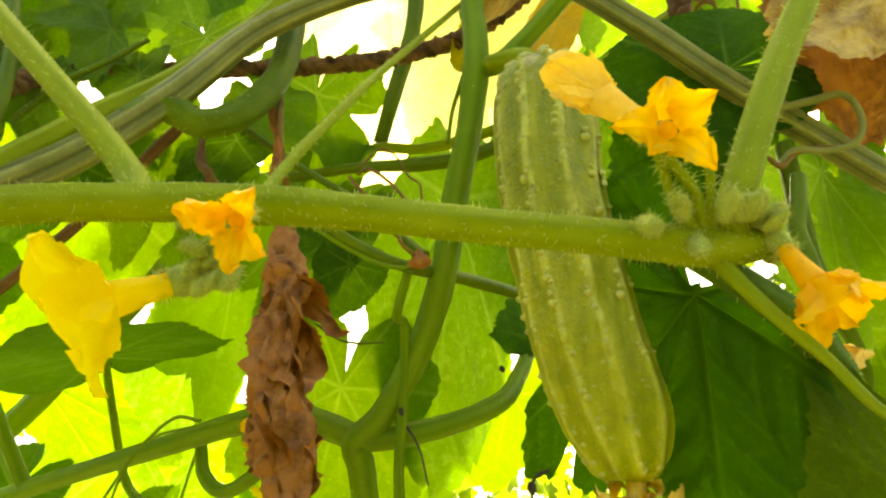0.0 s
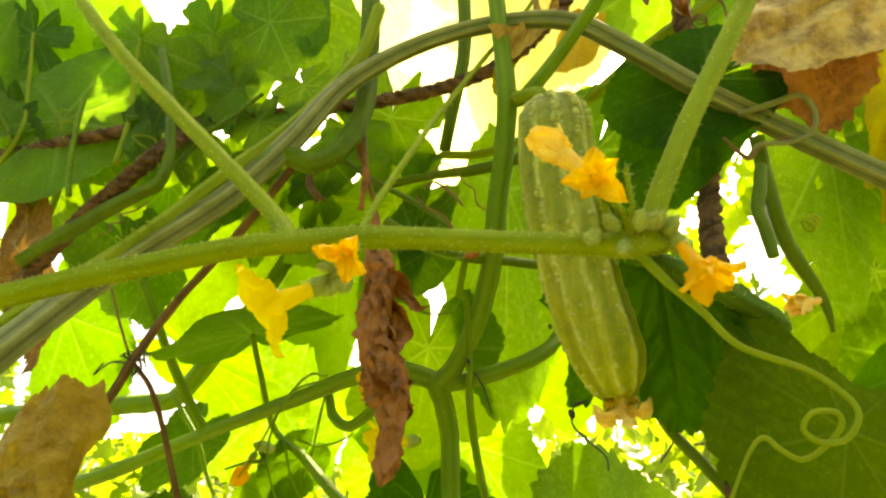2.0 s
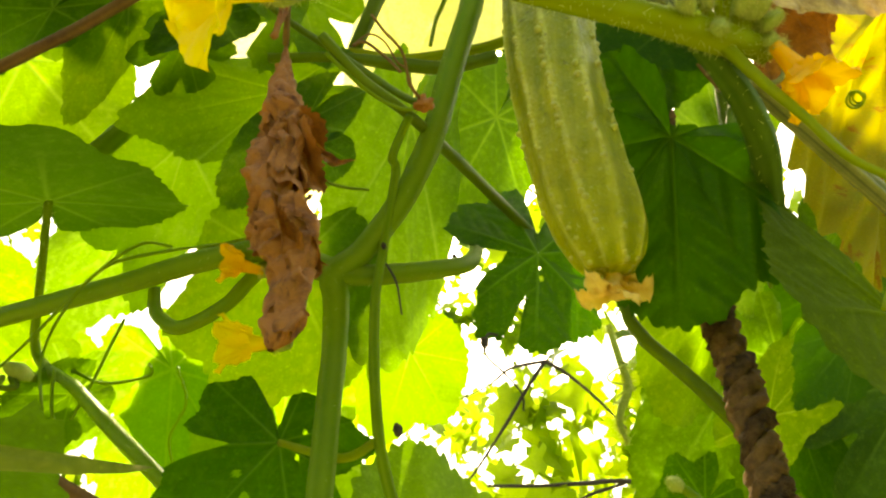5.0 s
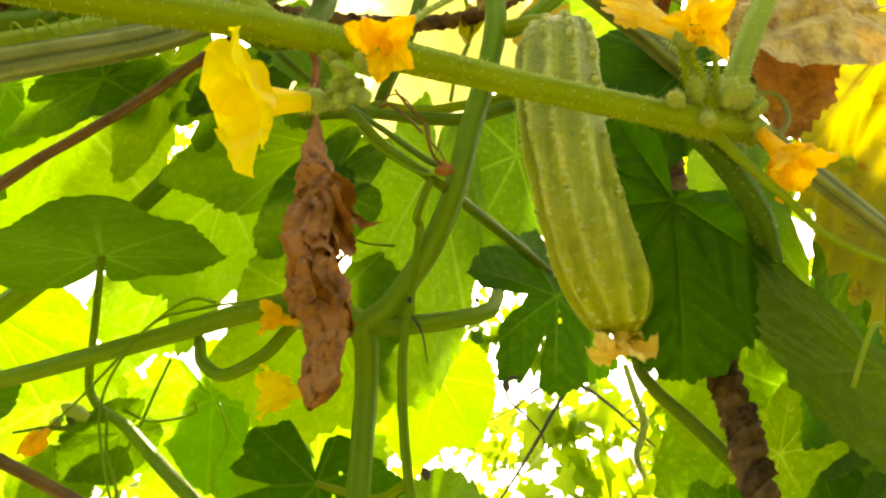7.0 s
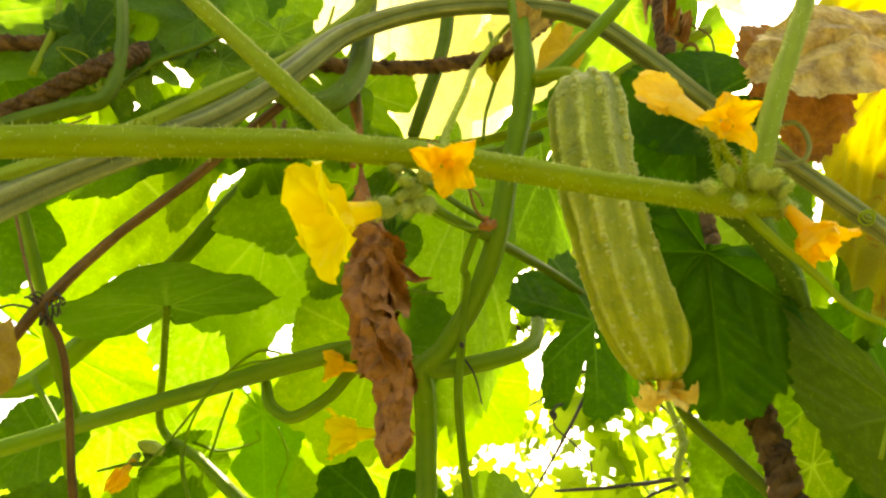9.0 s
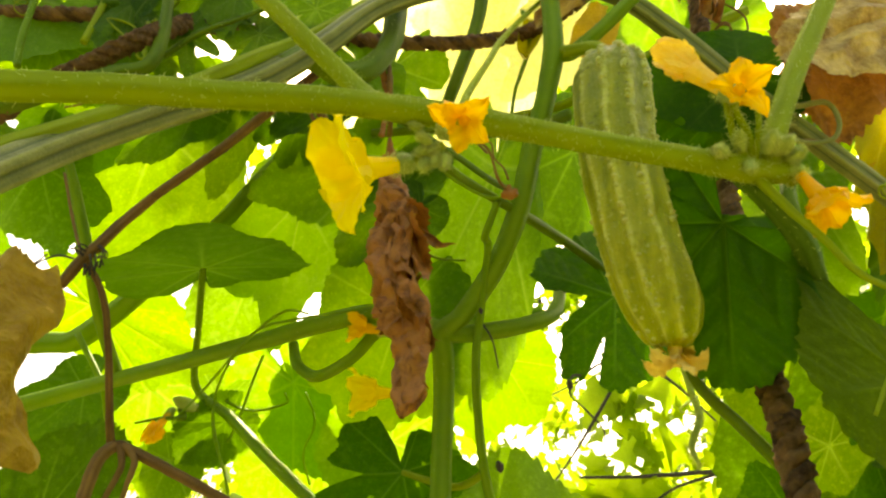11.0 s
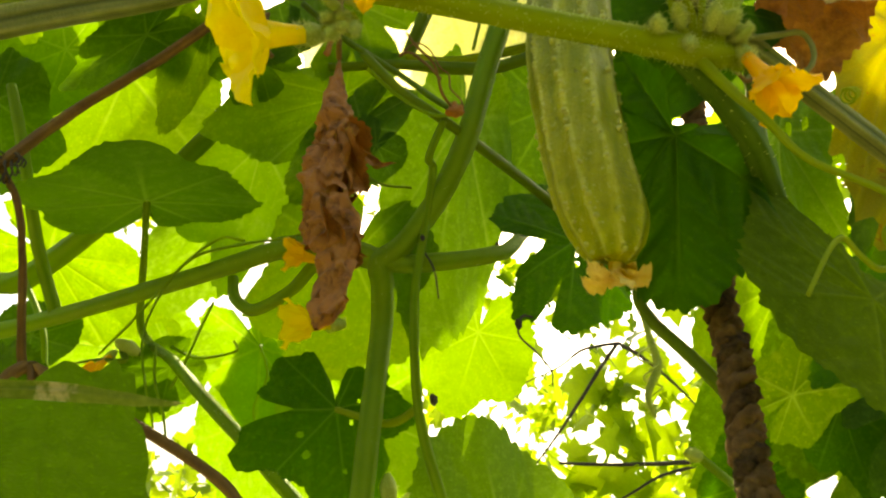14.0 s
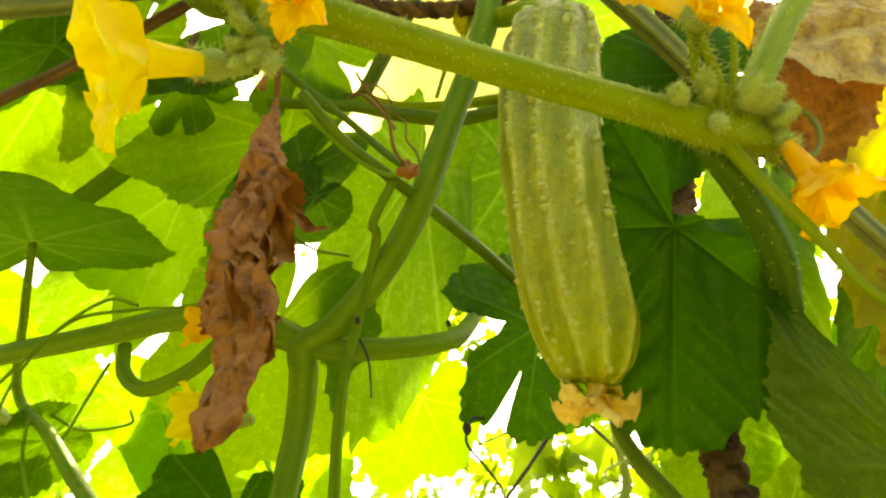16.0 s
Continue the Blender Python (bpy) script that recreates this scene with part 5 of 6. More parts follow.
leaf(front, (0.1810, 0.3020, 1.5071), (0.2180, 0.2863, 1.5463), (0.2060, 0.3033, 1.4972), material=MID, seed=21)
leaf(old, (0.2490, 0.3705, 1.7379), (0.2340, 0.3705, 1.5945), (0.2960, 0.3805, 1.6666), material=PALE, holes=4, seed=22)
leaf(old, (0.3587, 0.2850, 1.8501), (0.2451, 0.2920, 1.5646), (0.1984, 0.2750, 1.6591), material=YELLOW, outline="round", puff=0.02, pleat=0.05, wave=0.05, teeth=0.035, seed=23, res=(240, 40), label="yellowing leaf with brown patches")
leaf(old, (0.1867, 0.2360, 1.7392), (0.1950, 0.2500, 1.6738), (0.2277, 0.2380, 1.7106), material=RUSSET, outline="tab", crumple=0.003, wave=0.03, fold=0.04, jitter=0.045, teeth=0.05, pleat=0.05, seed=24, res=(240, 40), label="dry crumpled russet-brown leaf")
leaf(old, (0.2326, 0.2140, 1.7488), (0.1360, 0.2040, 1.7042), (0.1758, 0.2040, 1.6814), material=CRINKLED, outline="blunt", crumple=0.005, wave=0.03, cup=-0.1, jitter=0.045, teeth=0.02, pleat=0.06, seed=124, res=(240, 40), label="papery tan dry leaf folded over")
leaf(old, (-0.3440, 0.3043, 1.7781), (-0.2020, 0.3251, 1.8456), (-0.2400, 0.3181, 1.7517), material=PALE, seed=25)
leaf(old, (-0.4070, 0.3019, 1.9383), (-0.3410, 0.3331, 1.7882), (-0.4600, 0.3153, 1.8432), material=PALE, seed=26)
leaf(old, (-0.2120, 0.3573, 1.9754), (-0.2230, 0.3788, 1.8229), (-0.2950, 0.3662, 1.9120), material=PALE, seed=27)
leaf(lower, (-0.2270, 0.2052, 1.4773), (-0.2400, 0.2018, 1.5445), (-0.2060, 0.2055, 1.5178), material=WITHERED, outline="square", jitter=0.05, crumple=0.010, wave=0.08, cup=0.25, teeth=0.01, seed=28, label="withered ochre leaf")
leaf(lower, (-0.2350, 0.2077, 1.4807), (-0.2170, 0.2104, 1.4397), (-0.2080, 0.2101, 1.4639), material=WITHERED, outline="blunt", crumple=0.010, wave=0.12, cup=0.3, seed=128, label="withered ochre leaf, torn")
leaf(front, (-0.1160, 0.1961, 1.3983), (-0.1100, 0.1154, 1.4334), (-0.0770, 0.1552, 1.4229), material=DRAPED, outline="draped", jitter=0.02, teeth=0.006, cup=0.0, seed=29, wave=0.03, puff=0.012, label="near leaf draped over the rope")

leaf(lower, (-0.1809, 0.4600, 1.5290), (-0.2083, 0.4500, 1.4974), (-0.1680, 0.4600, 1.5035), material=GREEN, wave=0.06, teeth=0.05, pleat=0.03, seed=141)
leaf(lower, (-0.2180, 0.4700, 1.4998), (-0.2261, 0.4700, 1.4664), (-0.1935, 0.4700, 1.4797), material=MID, outline="round", wave=0.06, teeth=0.05, seed=142)
leaf(lower, (-0.3134, 0.5200, 1.5581), (-0.3461, 0.5000, 1.5068), (-0.2978, 0.5100, 1.5160), material=GREEN, wave=0.06, pleat=0.03, seed=143)

# ---- dried scraps, shoots and tendrils ----
leaf(old, (0.2062, 0.4300, 2.1509), (0.2964, 0.4100, 1.9657), (0.3153, 0.4200, 2.1201), material=BLOWN_LEMON, wave=0.07, pleat=0.03, seed=140)
leaf(fruiting, (0.0159, 0.3000, 1.7772), (0.0057, 0.2960, 1.7386), (0.0201, 0.2980, 1.7575), material=YELLOW, outline="heart", cup=0.6, wave=0.1, jitter=0.12, crumple=0.002, seed=130, res=(90, 16), label="small yellowing drooping leaflet")
vine(fruiting, [(0.0026, 0.3000, 1.7101, 0.0012), (0.0053, 0.3000, 1.7321, 0.0012), (0.0093, 0.3000, 1.7476, 0.0014), (0.0151, 0.3000, 1.7744, 0.0016), (0.0108, 0.3000, 1.8067, 0.0016)], FRESH_STEM, "petiole", ribs=0, hairy=60, hair=0.0012, seed=131)
leaf(old, (0.0458, 0.2850, 1.8033), (0.0227, 0.2850, 1.7555), (0.0428, 0.2820, 1.7714), material=CRINKLED, outline="blunt", crumple=0.006, wave=0.2, cup=0.5, jitter=0.2, teeth=0.06, seed=132, res=(120, 20), label="curled tan scrap of dry leaf")
leaf(old, (0.0721, 0.3100, 1.8117), (0.0532, 0.3120, 1.7781), (0.0765, 0.3100, 1.7862), material=OCHRE, outline="round", wave=0.12, jitter=0.12, crumple=0.002, seed=133, res=(120, 20), label="pale orange-yellow dying leaf")
leaf(old, (0.1346, 0.2700, 1.8019), (0.1334, 0.2680, 1.7536), (0.1405, 0.2660, 1.7742), material=CRISP, outline="lobed", crumple=0.006, wave=0.3, cup=0.8, jitter=0.2, teeth=0.1, seed=134, res=(120, 20), label="shrivelled dark brown scrap of leaf")
leaf(old, (0.1137, 0.2700, 1.8300), (0.1069, 0.2680, 1.7628), (0.1180, 0.2660, 1.7879), material=CRISP, outline="lobed", crumple=0.006, wave=0.3, cup=0.8, jitter=0.2, teeth=0.1, seed=135, res=(120, 20))
vine(old, tendril_coil((0.1382, 0.2620, 1.7658), (0.4, 0.3, 1), 0.006, 3.0, 0.012, 0.0006, 0.0004), BARK, "tendril", ribs=0, seg=6)
vine(old, [(0.1621, 0.2620, 1.7443, 0.0010), (0.1564, 0.2620, 1.7608, 0.0008), (0.1563, 0.2620, 1.7837, 0.0008), (0.1420, 0.2620, 1.7950, 0.0007)], BARK, "tendril", ribs=0, seg=6)
vine(old, [(0.1477, 0.2360, 1.6492, 0.0030), (0.1446, 0.2360, 1.6356, 0.0034), (0.1415, 0.2360, 1.6240, 0.0034), (0.1432, 0.2360, 1.6100, 0.0034), (0.1444, 0.2360, 1.5965, 0.0030)], DARK_STEM, "branch", ribs=5, seed=136)
vine(old, [(0.1330, 0.2400, 1.6707, 0.0008), (0.1395, 0.2400, 1.6610, 0.0012), (0.1446, 0.2400, 1.6563, 0.0012), (0.1518, 0.2400, 1.6628, 0.0010), (0.1644, 0.2400, 1.6661, 0.0010), (0.1749, 0.2400, 1.6656, 0.0009)], BARK, "tendril", ribs=0, seg=6)
vine(front, tendril_coil((0.1337, 0.1650, 1.5820), (0.6, 0.2, 0.5), 0.0032, 3.0, 0.008, 0.0005, 0.0004), STEM, "tendril", ribs=0, seg=6)
vine(fruiting, [(0.1146, 0.3300, 1.5583, 0.0016), (0.1186, 0.3300, 1.5409, 0.0020), (0.1221, 0.3300, 1.5242, 0.0022), (0.1155, 0.3300, 1.5074, 0.0018), (0.1190, 0.3300, 1.4949, 0.0010)], FUZZ, "shoot", ribs=0, hairy=420, hair=0.0035, seed=137, label="pale downy young shoot")
vine(fruiting, tendril_coil((0.1138, 0.3260, 1.5361), (0.2, 0.1, -1), 0.006, 2.5, 0.03, 0.0007, 0.0004), FUZZ, "tendril", ribs=0, seg=6)
bud(fruiting, (-0.0183, 0.3350, 1.4385), (-0.2, -0.4, 0.9), 0.016, FUZZ, seed=138)
vine(fruiting, [(-0.0175, 0.3340, 1.4364, 0.0016), (-0.0236, 0.3340, 1.4394, 0.0013), (-0.0276, 0.3340, 1.4414, 0.0004)], FUZZ, "sepal", ribs=0, hairy=30, hair=0.0015, seed=140)
vine(fruiting, [(-0.0175, 0.3340, 1.4364, 0.0016), (-0.0215, 0.3340, 1.4429, 0.0013), (-0.0243, 0.3340, 1.4472, 0.0004)], FUZZ, "sepal", ribs=0, hairy=30, hair=0.0015, seed=141)
vine(fruiting, [(-0.0175, 0.3340, 1.4364, 0.0016), (-0.0170, 0.3340, 1.4440, 0.0013), (-0.0167, 0.3340, 1.4491, 0.0004)], FUZZ, "sepal", ribs=0, hairy=30, hair=0.0015, seed=142)
vine(fruiting, [(-0.0175, 0.3340, 1.4364, 0.0016), (-0.0126, 0.3340, 1.4417, 0.0013), (-0.0094, 0.3340, 1.4453, 0.0004)], FUZZ, "sepal", ribs=0, hairy=30, hair=0.0015, seed=143)
vine(fruiting, [(-0.0175, 0.3340, 1.4364, 0.0016), (-0.0104, 0.3340, 1.4382, 0.0013), (-0.0057, 0.3340, 1.4394, 0.0004)], FUZZ, "sepal", ribs=0, hairy=30, hair=0.0015, seed=144)
vine(fruiting, [(-0.0425, 0.2900, 1.6884, 0.0006), (-0.0342, 0.2900, 1.6989, 0.0006), (-0.0255, 0.2900, 1.6961, 0.0006), (-0.0173, 0.2900, 1.6828, 0.0006), (-0.0118, 0.2900, 1.6782, 0.0006), (-0.0100, 0.2900, 1.6680, 0.0006), (-0.0038, 0.2900, 1.6609, 0.0006), (-0.0009, 0.2900, 1.6533, 0.0008)], BARK, "tendril", ribs=0, seg=6)
vine(fruiting, [(-0.0586, 0.2850, 1.6021, 0.0007), (-0.0433, 0.2850, 1.5931, 0.0007), (-0.0259, 0.2850, 1.5928, 0.0006)], DARK_STEM, "tendril", ribs=0, seg=6)

# ---- leaves further back ----
leaf(lower, (-0.0551, 0.6300, 1.5525), (-0.0034, 0.6600, 1.4675), (0.0533, 0.6400, 1.5210), material=PALE, outline="round", wave=0.07, jitter=0.07, pleat=0.03, seed=203)
leaf(lower, (-0.1258, 0.7100, 1.5670), (-0.1547, 0.7400, 1.4402), (-0.0323, 0.7200, 1.4944), material=PALE, outline="round", wave=0.07, jitter=0.07, pleat=0.03, seed=206)
leaf(old, (0.3224, 0.5100, 1.6794), (0.2667, 0.5400, 1.5652), (0.2257, 0.5200, 1.6167), material=MID, outline="cucumber", wave=0.07, jitter=0.07, pleat=0.03, seed=207)
leaf(front, (0.2698, 0.3900, 1.5743), (0.2508, 0.4200, 1.4869), (0.3089, 0.4000, 1.5340), material=GREEN, outline="cucumber", wave=0.07, jitter=0.07, pleat=0.03, seed=208)
leaf(front, (0.3373, 0.3500, 1.6985), (0.3012, 0.3800, 1.5915), (0.2619, 0.3600, 1.6365), material=GREEN, outline="broad_lobed", wave=0.07, jitter=0.07, pleat=0.03, seed=210)
leaf(front, (0.3467, 0.4100, 1.6493), (0.2965, 0.4400, 1.5633), (0.2607, 0.4200, 1.6067), material=DEEP, outline="broad_lobed", wave=0.07, jitter=0.07, pleat=0.03, seed=212)
leaf(old, (0.2709, 0.3900, 1.7458), (0.2288, 0.4200, 1.6568), (0.1975, 0.4000, 1.7184), material=MID, outline="lobed", wave=0.07, jitter=0.07, pleat=0.03, seed=213)

# ---- small leaves and shoots round the upper rope ----
leaf(old, (-0.2521, 0.2850, 1.7594), (-0.2503, 0.2890, 1.7194), (-0.2292, 0.2870, 1.7447), material=PALE, outline="broad_lobed", wave=0.12, jitter=0.08, teeth=0.03, puff=0.012, seed=230, res=(130, 18))
leaf(old, (-0.2119, 0.2830, 1.7359), (-0.2062, 0.2870, 1.7051), (-0.1851, 0.2850, 1.7248), material=PALE, outline="lobed", wave=0.12, jitter=0.08, teeth=0.03, puff=0.012, seed=231, res=(130, 18))
leaf(old, (-0.1873, 0.2840, 1.7760), (-0.1885, 0.2880, 1.7392), (-0.1662, 0.2860, 1.7605), material=PALE, outline="cucumber", wave=0.12, jitter=0.08, teeth=0.03, puff=0.012, seed=232, res=(130, 18))
leaf(old, (-0.1344, 0.2870, 1.7741), (-0.1200, 0.2910, 1.7493), (-0.1079, 0.2890, 1.7775), material=PALE, outline="cucumber", wave=0.12, jitter=0.08, teeth=0.03, puff=0.012, seed=235, res=(130, 18))
leaf(old, (-0.1679, 0.2880, 1.7471), (-0.1500, 0.2920, 1.7240), (-0.1386, 0.2900, 1.7482), material=MID, outline="broad_lobed", wave=0.12, jitter=0.08, teeth=0.03, puff=0.012, seed=236, res=(130, 18))
leaf(old, (-0.1944, 0.2860, 1.7919), (-0.2120, 0.2900, 1.7564), (-0.1694, 0.2880, 1.7592), material=PALE, outline="lobed", wave=0.12, jitter=0.08, teeth=0.03, puff=0.012, seed=243, res=(130, 18))
leaf(old, (-0.1017, 0.3000, 1.7406), (-0.0734, 0.3040, 1.7120), (-0.0719, 0.3020, 1.7420), material=PALE, outline="cucumber", wave=0.12, jitter=0.08, teeth=0.03, puff=0.012, seed=244, res=(130, 18))
vine(old, [(-0.3048, 0.2840, 1.6969, 0.0022), (-0.3090, 0.2840, 1.7182, 0.0022), (-0.3114, 0.2840, 1.7518, 0.0020), (-0.3109, 0.2840, 1.7830, 0.0020)], FRESH_STEM, "petiole", ribs=0, hairy=80, hair=0.0014, seed=250)
vine(old, [(-0.2281, 0.2820, 1.7046, 0.0014), (-0.2348, 0.2820, 1.7221, 0.0014), (-0.2370, 0.2820, 1.7410, 0.0012)], STEM, "petiole", ribs=0, hairy=50, hair=0.0014, seed=251)
vine(old, [(-0.2200, 0.2800, 1.7130, 0.0018), (-0.2037, 0.2800, 1.7341, 0.0018), (-0.1817, 0.2800, 1.7496, 0.0016), (-0.1624, 0.2800, 1.7651, 0.0014)], DARK_STEM, "branch", ribs=0, hairy=60, hair=0.0014, seed=252)
vine(old, [(-0.1271, 0.2790, 1.7516, 0.0012), (-0.1171, 0.2790, 1.7606, 0.0012), (-0.1037, 0.2790, 1.7756, 0.0010), (-0.0999, 0.2790, 1.7949, 0.0010)], STEM, "tendril", ribs=0, hairy=60, hair=0.0014, seed=253)
vine(old, [(-0.2263, 0.2850, 1.7227, 0.0009), (-0.2371, 0.2850, 1.7140, 0.0009), (-0.2454, 0.2850, 1.7385, 0.0008), (-0.2639, 0.2850, 1.7432, 0.0008), (-0.2487, 0.2850, 1.7295, 0.0007)], STEM, "tendril", ribs=0, seg=6)
vine(old, [(-0.2484, 0.2500, 1.6458, 0.0005), (-0.2399, 0.2500, 1.6494, 0.0005), (-0.2428, 0.2500, 1.6537, 0.0005), (-0.2334, 0.2500, 1.6545, 0.0005), (-0.2359, 0.2500, 1.6596, 0.0005), (-0.2259, 0.2500, 1.6618, 0.0005), (-0.2162, 0.2500, 1.6678, 0.0005)], BARK, "tendril", ribs=0, seg=6)
vine(old, [(-0.1228, 0.2820, 1.6991, 0.0016), (-0.1228, 0.2820, 1.6869, 0.0018), (-0.1164, 0.2820, 1.6789, 0.0022), (-0.1174, 0.2820, 1.6737, 0.0010)], BARK, "tendril", ribs=0, rough=0.1, seed=254)
vine(old, [(-0.0848, 0.2620, 1.7094, 0.0022), (-0.0816, 0.2620, 1.6953, 0.0016), (-0.0777, 0.2620, 1.6836, 0.0018), (-0.0787, 0.2620, 1.6684, 0.0014), (-0.0799, 0.2620, 1.6555, 0.0012)], CRISP, "tendril", ribs=5, rib=0.2, rough=0.2, seed=256, label="withered brown shoot")
leaf(lower, (-0.1904, 0.5000, 1.6748), (-0.2092, 0.5050, 1.5787), (-0.1491, 0.5000, 1.6295), material=PALE, outline="cucumber", wave=0.06, pleat=0.03, seed=260)
leaf(front, (0.1288, 0.2620, 1.7039), (0.0774, 0.2620, 1.6407), (0.0792, 0.2620, 1.6996), material=DEEP, outline="round", wave=0.05, pleat=0.04, seed=261)
leaf(lower, (-0.3727, 0.4500, 1.7292), (-0.3320, 0.4550, 1.6477), (-0.4037, 0.4520, 1.6829), material=PALE, outline="cucumber", wave=0.06, seed=262)
leaf(front, (0.3170, 0.3400, 1.5476), (0.2502, 0.3500, 1.4695), (0.3246, 0.3400, 1.4858), material=GREEN, outline="broad_lobed", wave=0.06, jitter=0.06, pleat=0.03, seed=264)
leaf(front, (0.3628, 0.4000, 1.5597), (0.2927, 0.4100, 1.4810), (0.2719, 0.4000, 1.5288), material=GREEN, outline="broad_lobed", wave=0.06, jitter=0.06, pleat=0.03, seed=265)
leaf(front, (0.3660, 0.4600, 1.5485), (0.3136, 0.4700, 1.4672), (0.3914, 0.4600, 1.4866), material=MID, outline="broad_lobed", wave=0.06, jitter=0.06, pleat=0.03, seed=266)

# ---- far twigs ----
twigs = thing("shrub_branch", (0.3300, 0.9712, 1.7748), "dark bare twigs of a shrub beyond the net", "branch")
vine(twigs, [(0.3300, 0.9709, 1.7768, 0.0034), (0.3030, 0.9768, 1.7352, 0.0030), (0.2670, 0.9854, 1.6738, 0.0027), (0.2230, 0.9951, 1.6045, 0.0019), (0.1890, 1.0014, 1.5600, 0.0015)], TWIG, "twig", ribs=0, seg=7, rough=0.08)
vine(twigs, [(0.3300, 0.9709, 1.7768, 0.0034), (0.3690, 0.9734, 1.7590, 0.0027), (0.4170, 0.9780, 1.7263, 0.0023), (0.4660, 0.9839, 1.6847, 0.0015)], TWIG, "twig", ribs=0, seg=7, rough=0.08)
vine(twigs, [(0.2420, 0.9978, 1.5857, 0.0023), (0.3150, 0.9971, 1.5906, 0.0027), (0.3890, 0.9960, 1.5986, 0.0034), (0.4600, 0.9949, 1.6065, 0.0038), (0.5610, 0.9957, 1.6006, 0.0038)], TWIG, "twig", ribs=0, seg=7, rough=0.08)
vine(twigs, [(0.4600, 0.9953, 1.6035, 0.0027), (0.3980, 0.9983, 1.5817, 0.0023), (0.3520, 1.0024, 1.5530, 0.0019), (0.2890, 1.0077, 1.5154, 0.0015)], TWIG, "twig", ribs=0, seg=7, rough=0.08)
vine(twigs, [(0.3300, 0.9709, 1.7768, 0.0030), (0.2740, 0.9733, 1.7600, 0.0023), (0.2370, 0.9776, 1.7293, 0.0015), (0.1830, 0.9819, 1.6986, 0.0011)], TWIG, "twig", ribs=0, seg=7, rough=0.08)
vine(twigs, [(-0.1840, 0.9790, 1.7194, 0.0030), (-0.1730, 0.9885, 1.6520, 0.0030), (-0.1710, 0.9978, 1.5857, 0.0023)], TWIG, "twig", ribs=0, seg=7, rough=0.08)
vine(twigs, [(-0.3680, 0.9825, 1.6946, 0.0023), (-0.2500, 0.9798, 1.7134, 0.0023), (-0.1690, 0.9776, 1.7293, 0.0019)], TWIG, "twig", ribs=0, seg=7, rough=0.08)
vine(fruiting, [(0.0510, 0.3271, 1.5439, 0.0008), (0.0420, 0.3176, 1.5396, 0.0007), (0.0400, 0.3142, 1.5280, 0.0006), (0.0480, 0.3105, 1.5184, 0.0006), (0.0570, 0.3117, 1.5095, 0.0005), (0.0580, 0.3128, 1.5016, 0.0005)], TWIG, "tendril", ribs=0, seg=6)
vine(fruiting, [(-0.0420, 0.2782, 1.6764, 0.0009), (-0.0360, 0.2759, 1.6781, 0.0009), (-0.0250, 0.2742, 1.6688, 0.0009), (-0.0170, 0.2708, 1.6572, 0.0008)], BARK, "tendril", ribs=0, seg=6)
vine(fruiting, [(-0.0170, 0.2867, 1.5585, 0.0005), (-0.0100, 0.2862, 1.5473, 0.0005), (-0.0060, 0.2883, 1.5324, 0.0004)], TWIG, "tendril", ribs=0, seg=6)
bud(fruiting, (-0.0180, 0.2800, 1.5626), (0.3, 0, -1), 0.0035, TWIG, seed=81, hairy=0, rough=0.3, name="dried_bud")
bud(fruiting, (-0.0050, 0.2929, 1.4856), (0.3, 0, -1), 0.006, TWIG, seed=81, hairy=0, rough=0.3, name="dried_bud")
bud(fruiting, (0.0390, 0.3159, 1.5373), (0.3, 0, -1), 0.006, TWIG, seed=81, hairy=0, rough=0.3, name="dried_bud")
bud(fruiting, (0.0310, 0.3494, 1.6006), (0.3, 0, -1), 0.004, TWIG, seed=81, hairy=0, rough=0.3, name="dried_bud")


